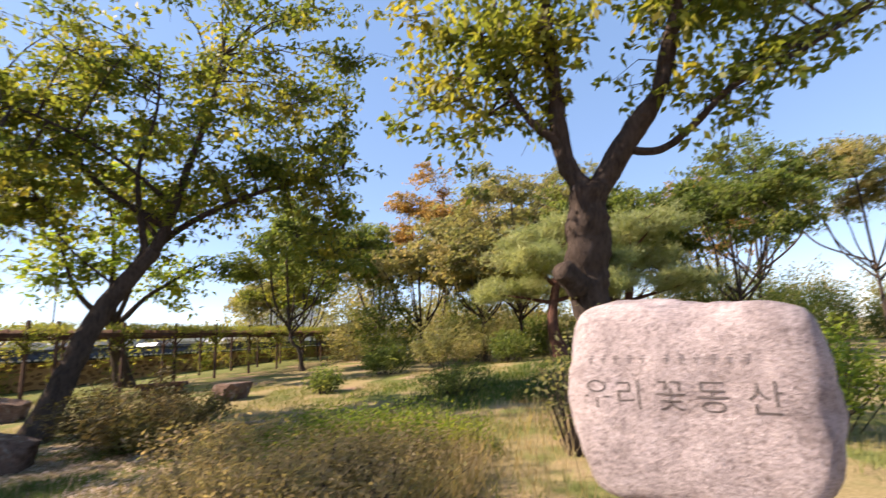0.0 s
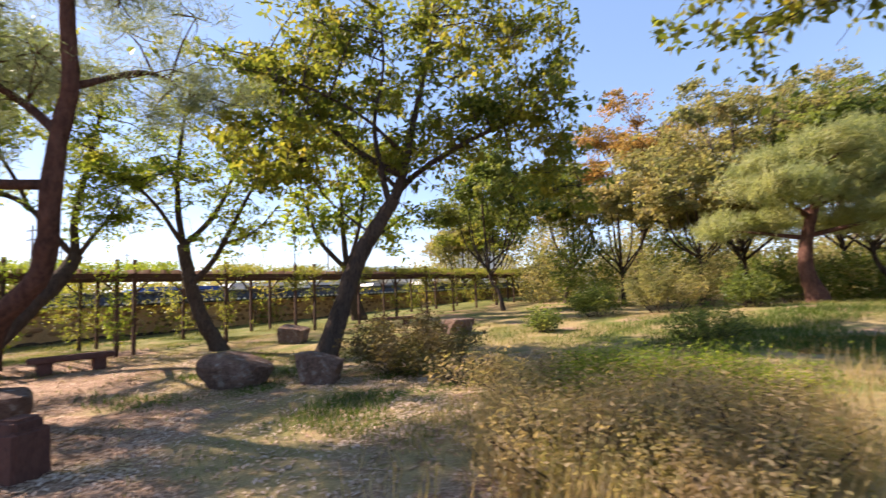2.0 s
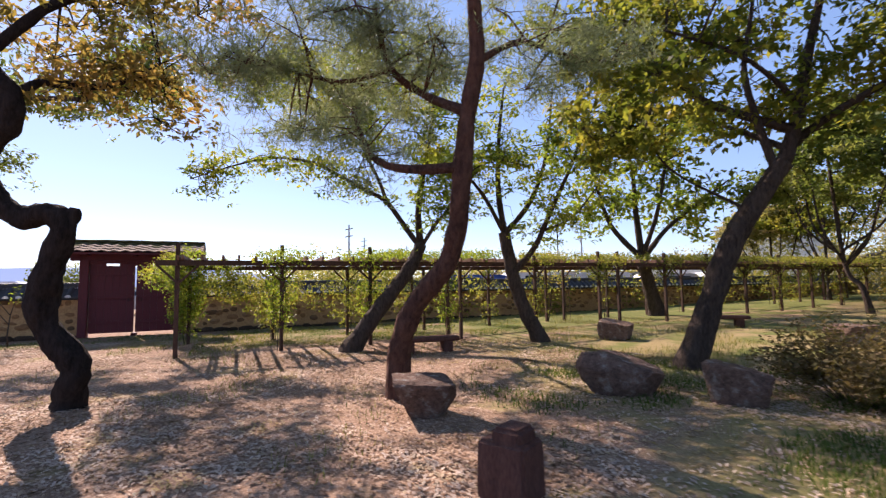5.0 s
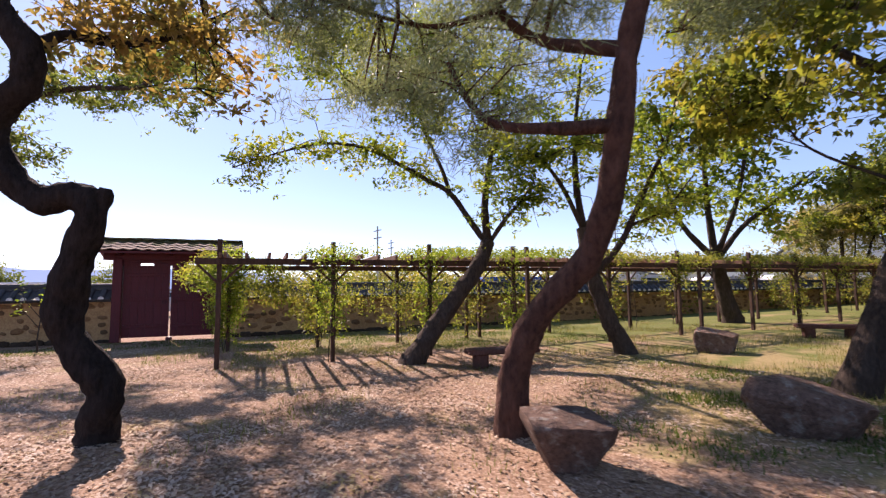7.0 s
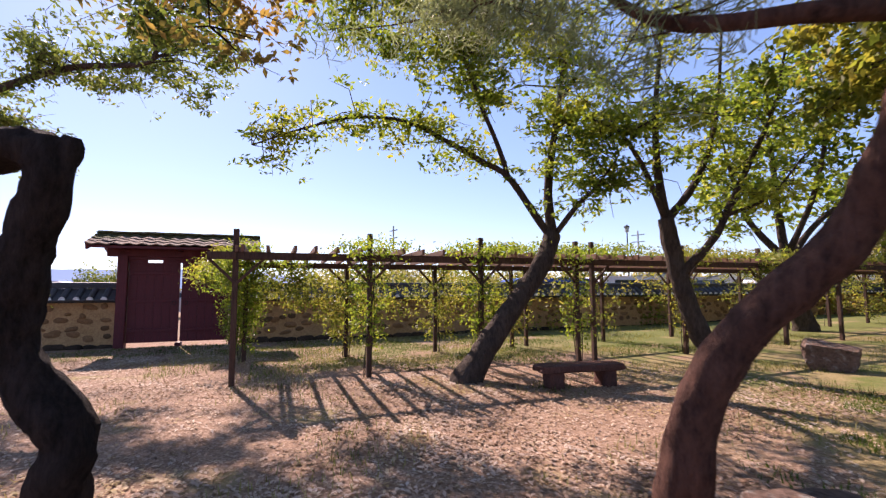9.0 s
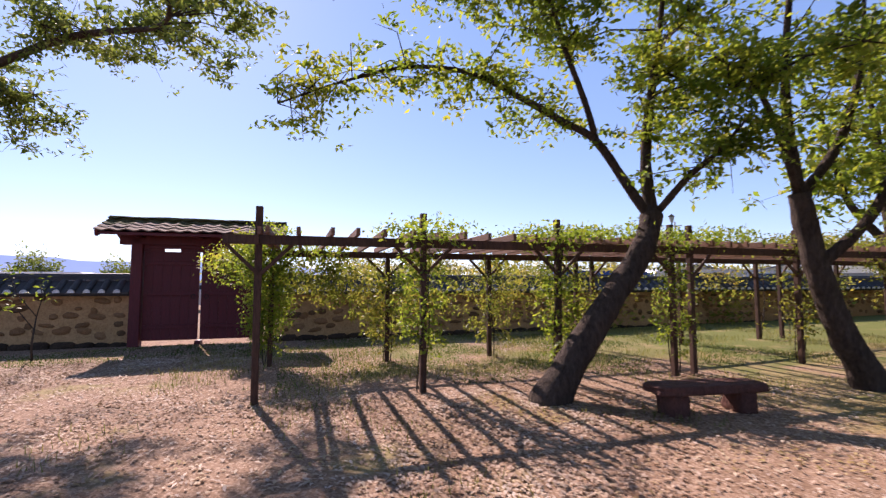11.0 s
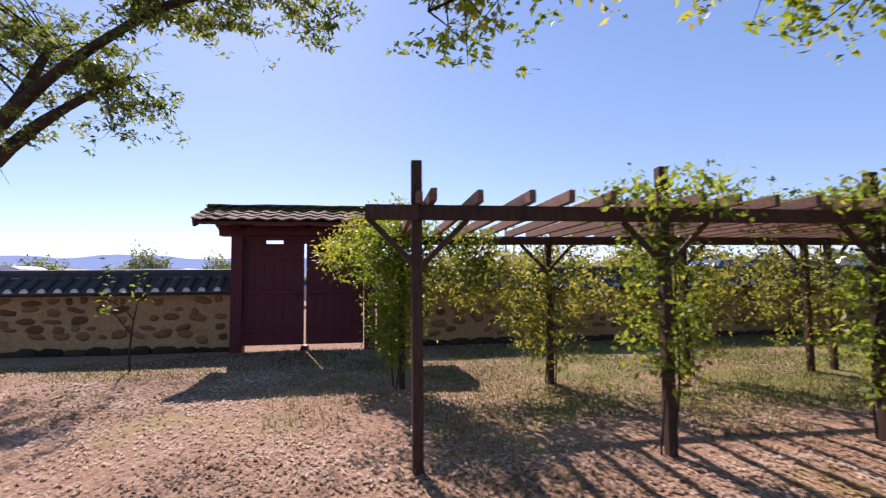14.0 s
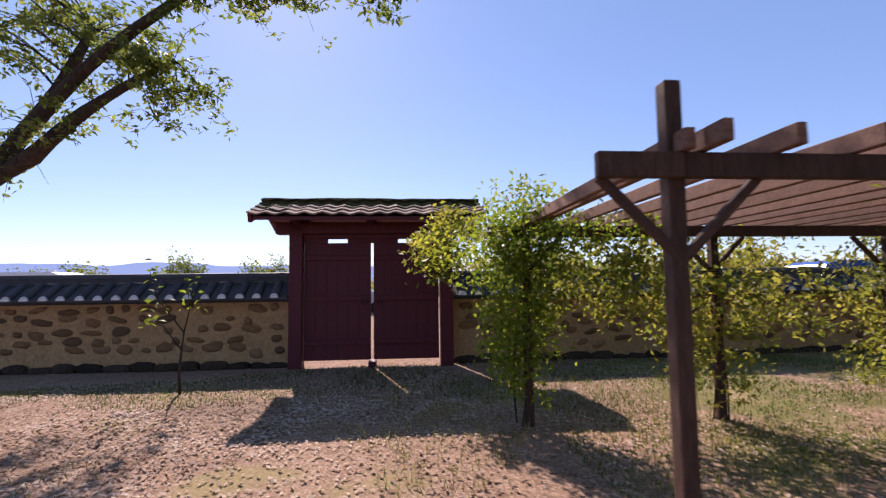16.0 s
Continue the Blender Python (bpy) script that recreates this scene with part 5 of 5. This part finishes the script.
def blades(name, label, category, mat, spots, length, width, flat):
    x, y = spots[:, 0], spots[:, 1]
    z = np.array([ground_z(a, b) for a, b in spots])
    n = len(x)
    base = np.stack([x, y, z], 1)
    a = rng.uniform(0, 2 * np.pi, n)
    lean = rng.uniform(0.1, 0.9, n) if not flat else rng.uniform(1.2, 1.55, n)
    le = length * rng.uniform(0.5, 1.3, n)
    way = np.stack([np.cos(a) * np.sin(lean), np.sin(a) * np.sin(lean), np.cos(lean)], 1) * le[:, None]
    side = np.stack([-np.sin(a), np.cos(a), np.zeros(n)], 1) * width * 0.5
    if flat:
        base[:, 2] += 0.012
        q = np.stack([base - way * 0.5, base + side + (0, 0, 0.004), base + way * 0.5, base - side + (0, 0, 0.008)], 1)
    else:
        base[:, 2] -= 0.01
        q = np.stack([base - side, base + side, base + way * 0.6 + side * 0.7, base + way], 1)
    return tagged(part(name, quads(name, q, mat), mat), label, category, kind="stuff")


def scatter(n, x0, x1, y0, y1, keep):
    p = np.stack([rng.uniform(x0, x1, n), rng.uniform(y0, y1, n)], 1)
    return p[np.array([rng.random() < keep(a, b) for a, b in p])]


def patchy(a, b, scale=0.5, off=0.0, lo=0.0):
    return max(0.0, min(1.0, (noise.noise(Vector((a * scale + off, b * scale, off))) - lo) * 3.0))


def along(a, b):
    return 0.268 * (a + 14.97) + 0.963 * (b - 1.87), -0.963 * (a + 14.97) + 0.268 * (b - 1.87)


def grass_here(a, b):
    s, d = along(a, b)
    if 0.8 < d < 6.5 and s > -1.5:
        return 0.5 * patchy(a, b, 0.6, 3.0, -0.25)
    return (0.8 if b + 0.55 * a > 1.7 else 0.3) * patchy(a, b, 0.6, 3.0, -0.08 if b + 0.55 * a > 1.7 else 0.1)


blades("grass", "patchy dry grass on the garden ground", "grass", GRASS, scatter(240000, -20, 5, -4, 17, grass_here), 0.11, 0.010, False)
blades("dry_herbs", "tall dry brown herbs and seed heads of the flower bed", "herbs", HERB, scatter(70000, -5.5, 1.6, 1.6, 7.5, lambda a, b: (0.9 if ((a + 1.15) / 1.4) ** 2 + ((b - 4.6) / 2.05) ** 2 < 1 else 0.05 if a > -3.2 else 0.0) * patchy(a, b, 0.9, 31.0, -0.3)), 0.36, 0.011, False)
blades("lawn", "short green grass in the shade of the wood", "grass", LAWN, scatter(110000, -6.0, 11, 6.5, 17.0, lambda a, b: 1.3 * patchy(a, b, 0.45, 9.0, -0.3) * max(0.0, 1 - ((a - 3.0) / 6.0) ** 2 - ((b - 11.3) / 4.0) ** 2)), 0.13, 0.016, False)
blades("weeds", "low dark green weeds under the pergola", "weeds", LAWN, scatter(150000, -22, -9, -4, 12, lambda a, b: (0.95 if 0.3 < along(a, b)[1] < 6.4 and along(a, b)[0] > 0.2 else 0.8 if 3.9 < along(a, b)[1] < 6.6 and along(a, b)[0] > -7 else 0.0) * patchy(a, b, 0.7, 13.0, -0.3)), 0.055, 0.013, False)
blades("green_weeds", "green weeds and clover in the trodden grass", "weeds", LAWN, scatter(90000, -9, 0.5, 1.2, 9, lambda a, b: 0.8 * patchy(a, b, 0.8, 40.0, 0.02) * max(0.0, min(1.0, (b + 0.5 * a) * 0.8))), 0.09, 0.014, False)
blades("fallen_leaves", "orange leaves fallen on the shaded lawn", "fallen leaves", LEAF_ORANGE, scatter(5000, 0.8, 4.6, 8.7, 10.4, lambda a, b: 0.9 * patchy(a, b, 0.8, 5.0, -0.2)), 0.11, 0.06, True)
blades("leaf_litter", "pale dry leaves and wood chips strewn on the earth", "leaf litter", LITTER, scatter(210000, -22, -1, -5, 9, lambda a, b: (0.3 if along(a, b)[1] > 0.2 and along(a, b)[0] > -0.5 else 1.0) * (0.25 + 0.75 * patchy(a, b, 0.5, 20.0, -0.1))), 0.058, 0.030, True)


# ---- stones and tiles of the wall ----
def wall_pieces(ob, s0, s1, stones_from, stones_to):
    shapes = [lump((1, 1, 1), 2, 0.30, k * 3.7, 2.8, False) for k in range(10)]
    meshes = [g.mesh("stone", WALL_STONE, True) for g in shapes]
    rest, count = Geo(), 0
    z, row = 0.36, 0
    while z < 1.12:
        s = s0 + 0.1 + 0.13 * (row % 2)
        while s < s1 - 0.25:
            w, h = rng.uniform(0.14, 0.40), rng.uniform(0.09, 0.19)
            k = int(rng.integers(10))
            m = Matrix.Translation((s + w / 2, 0.032, z + rng.normal(0, 0.04) - h / 2)) @ Matrix.Rotation(rng.normal(0, 0.15), 4, "Y") @ Matrix.Diagonal((w, 0.09, h, 1))
            if rng.random() < 0.8:
                if stones_from < s < stones_to and count < 290:
                    t = part("stone", meshes[k], WALL_STONE, ob)
                    t.matrix_basis = m
                    count += 1
                else:
                    rest.put([m @ Vector(p) for p in shapes[k].v], shapes[k].f)
            s += w + rng.uniform(0.05, 0.2)
        z += 0.185
        row += 1
    tagged(part("stones", rest, WALL_STONE_FAR, ob, smooth=True), "brown field stones set in mortar", kind="stuff")
    cover, ends = Geo(), Geo()
    arc = [(0.075 * math.cos(a), 0.075 * math.sin(a)) for a in np.linspace(0, math.pi, 7)]
    n = len(arc)
    cover.put([(x, y, z0 + z) for y, z0 in ((0.0, 0.0), (0.42, 0.285)) for x, z in arc], [(i + 1, i, n + i, n + i + 1) for i in range(n - 1)] + [(0, n - 1, 2 * n - 1, n)])
    ends.put([(x * 0.98, -0.004, z * 0.98) for x, z in arc], [tuple(range(n))])
    ends.put([(x * 0.98, -0.02, z * 0.98 - 0.01) for x, z in arc] + [(x * 0.98, 0.03, z * 0.98) for x, z in arc],
             [tuple(range(n))] + [(i, i + n, i + n + 1, i + 1) for i in range(n - 1)])
    cm, em = cover.mesh("roof_tile", ROOF_TILE), ends.mesh("tile_end", PLASTER)
    s = s0 + 0.15
    while s < s1 - 0.1:
        t = part("roof_tile", cm, ROOF_TILE, ob)
        t.location = (s + rng.normal(0, 0.006), -0.27, WALL_TOP + 0.075)
        e = part("tile_end", em, PLASTER, ob)
        e.location = (t.location.x, -0.275, WALL_TOP + 0.072)
        s += 0.30


wall_pieces(wall_left, -26.0, -3.42, -12.0, -3.4)
wall_pieces(wall_right, -0.36, 46.0, -0.4, 8.5)
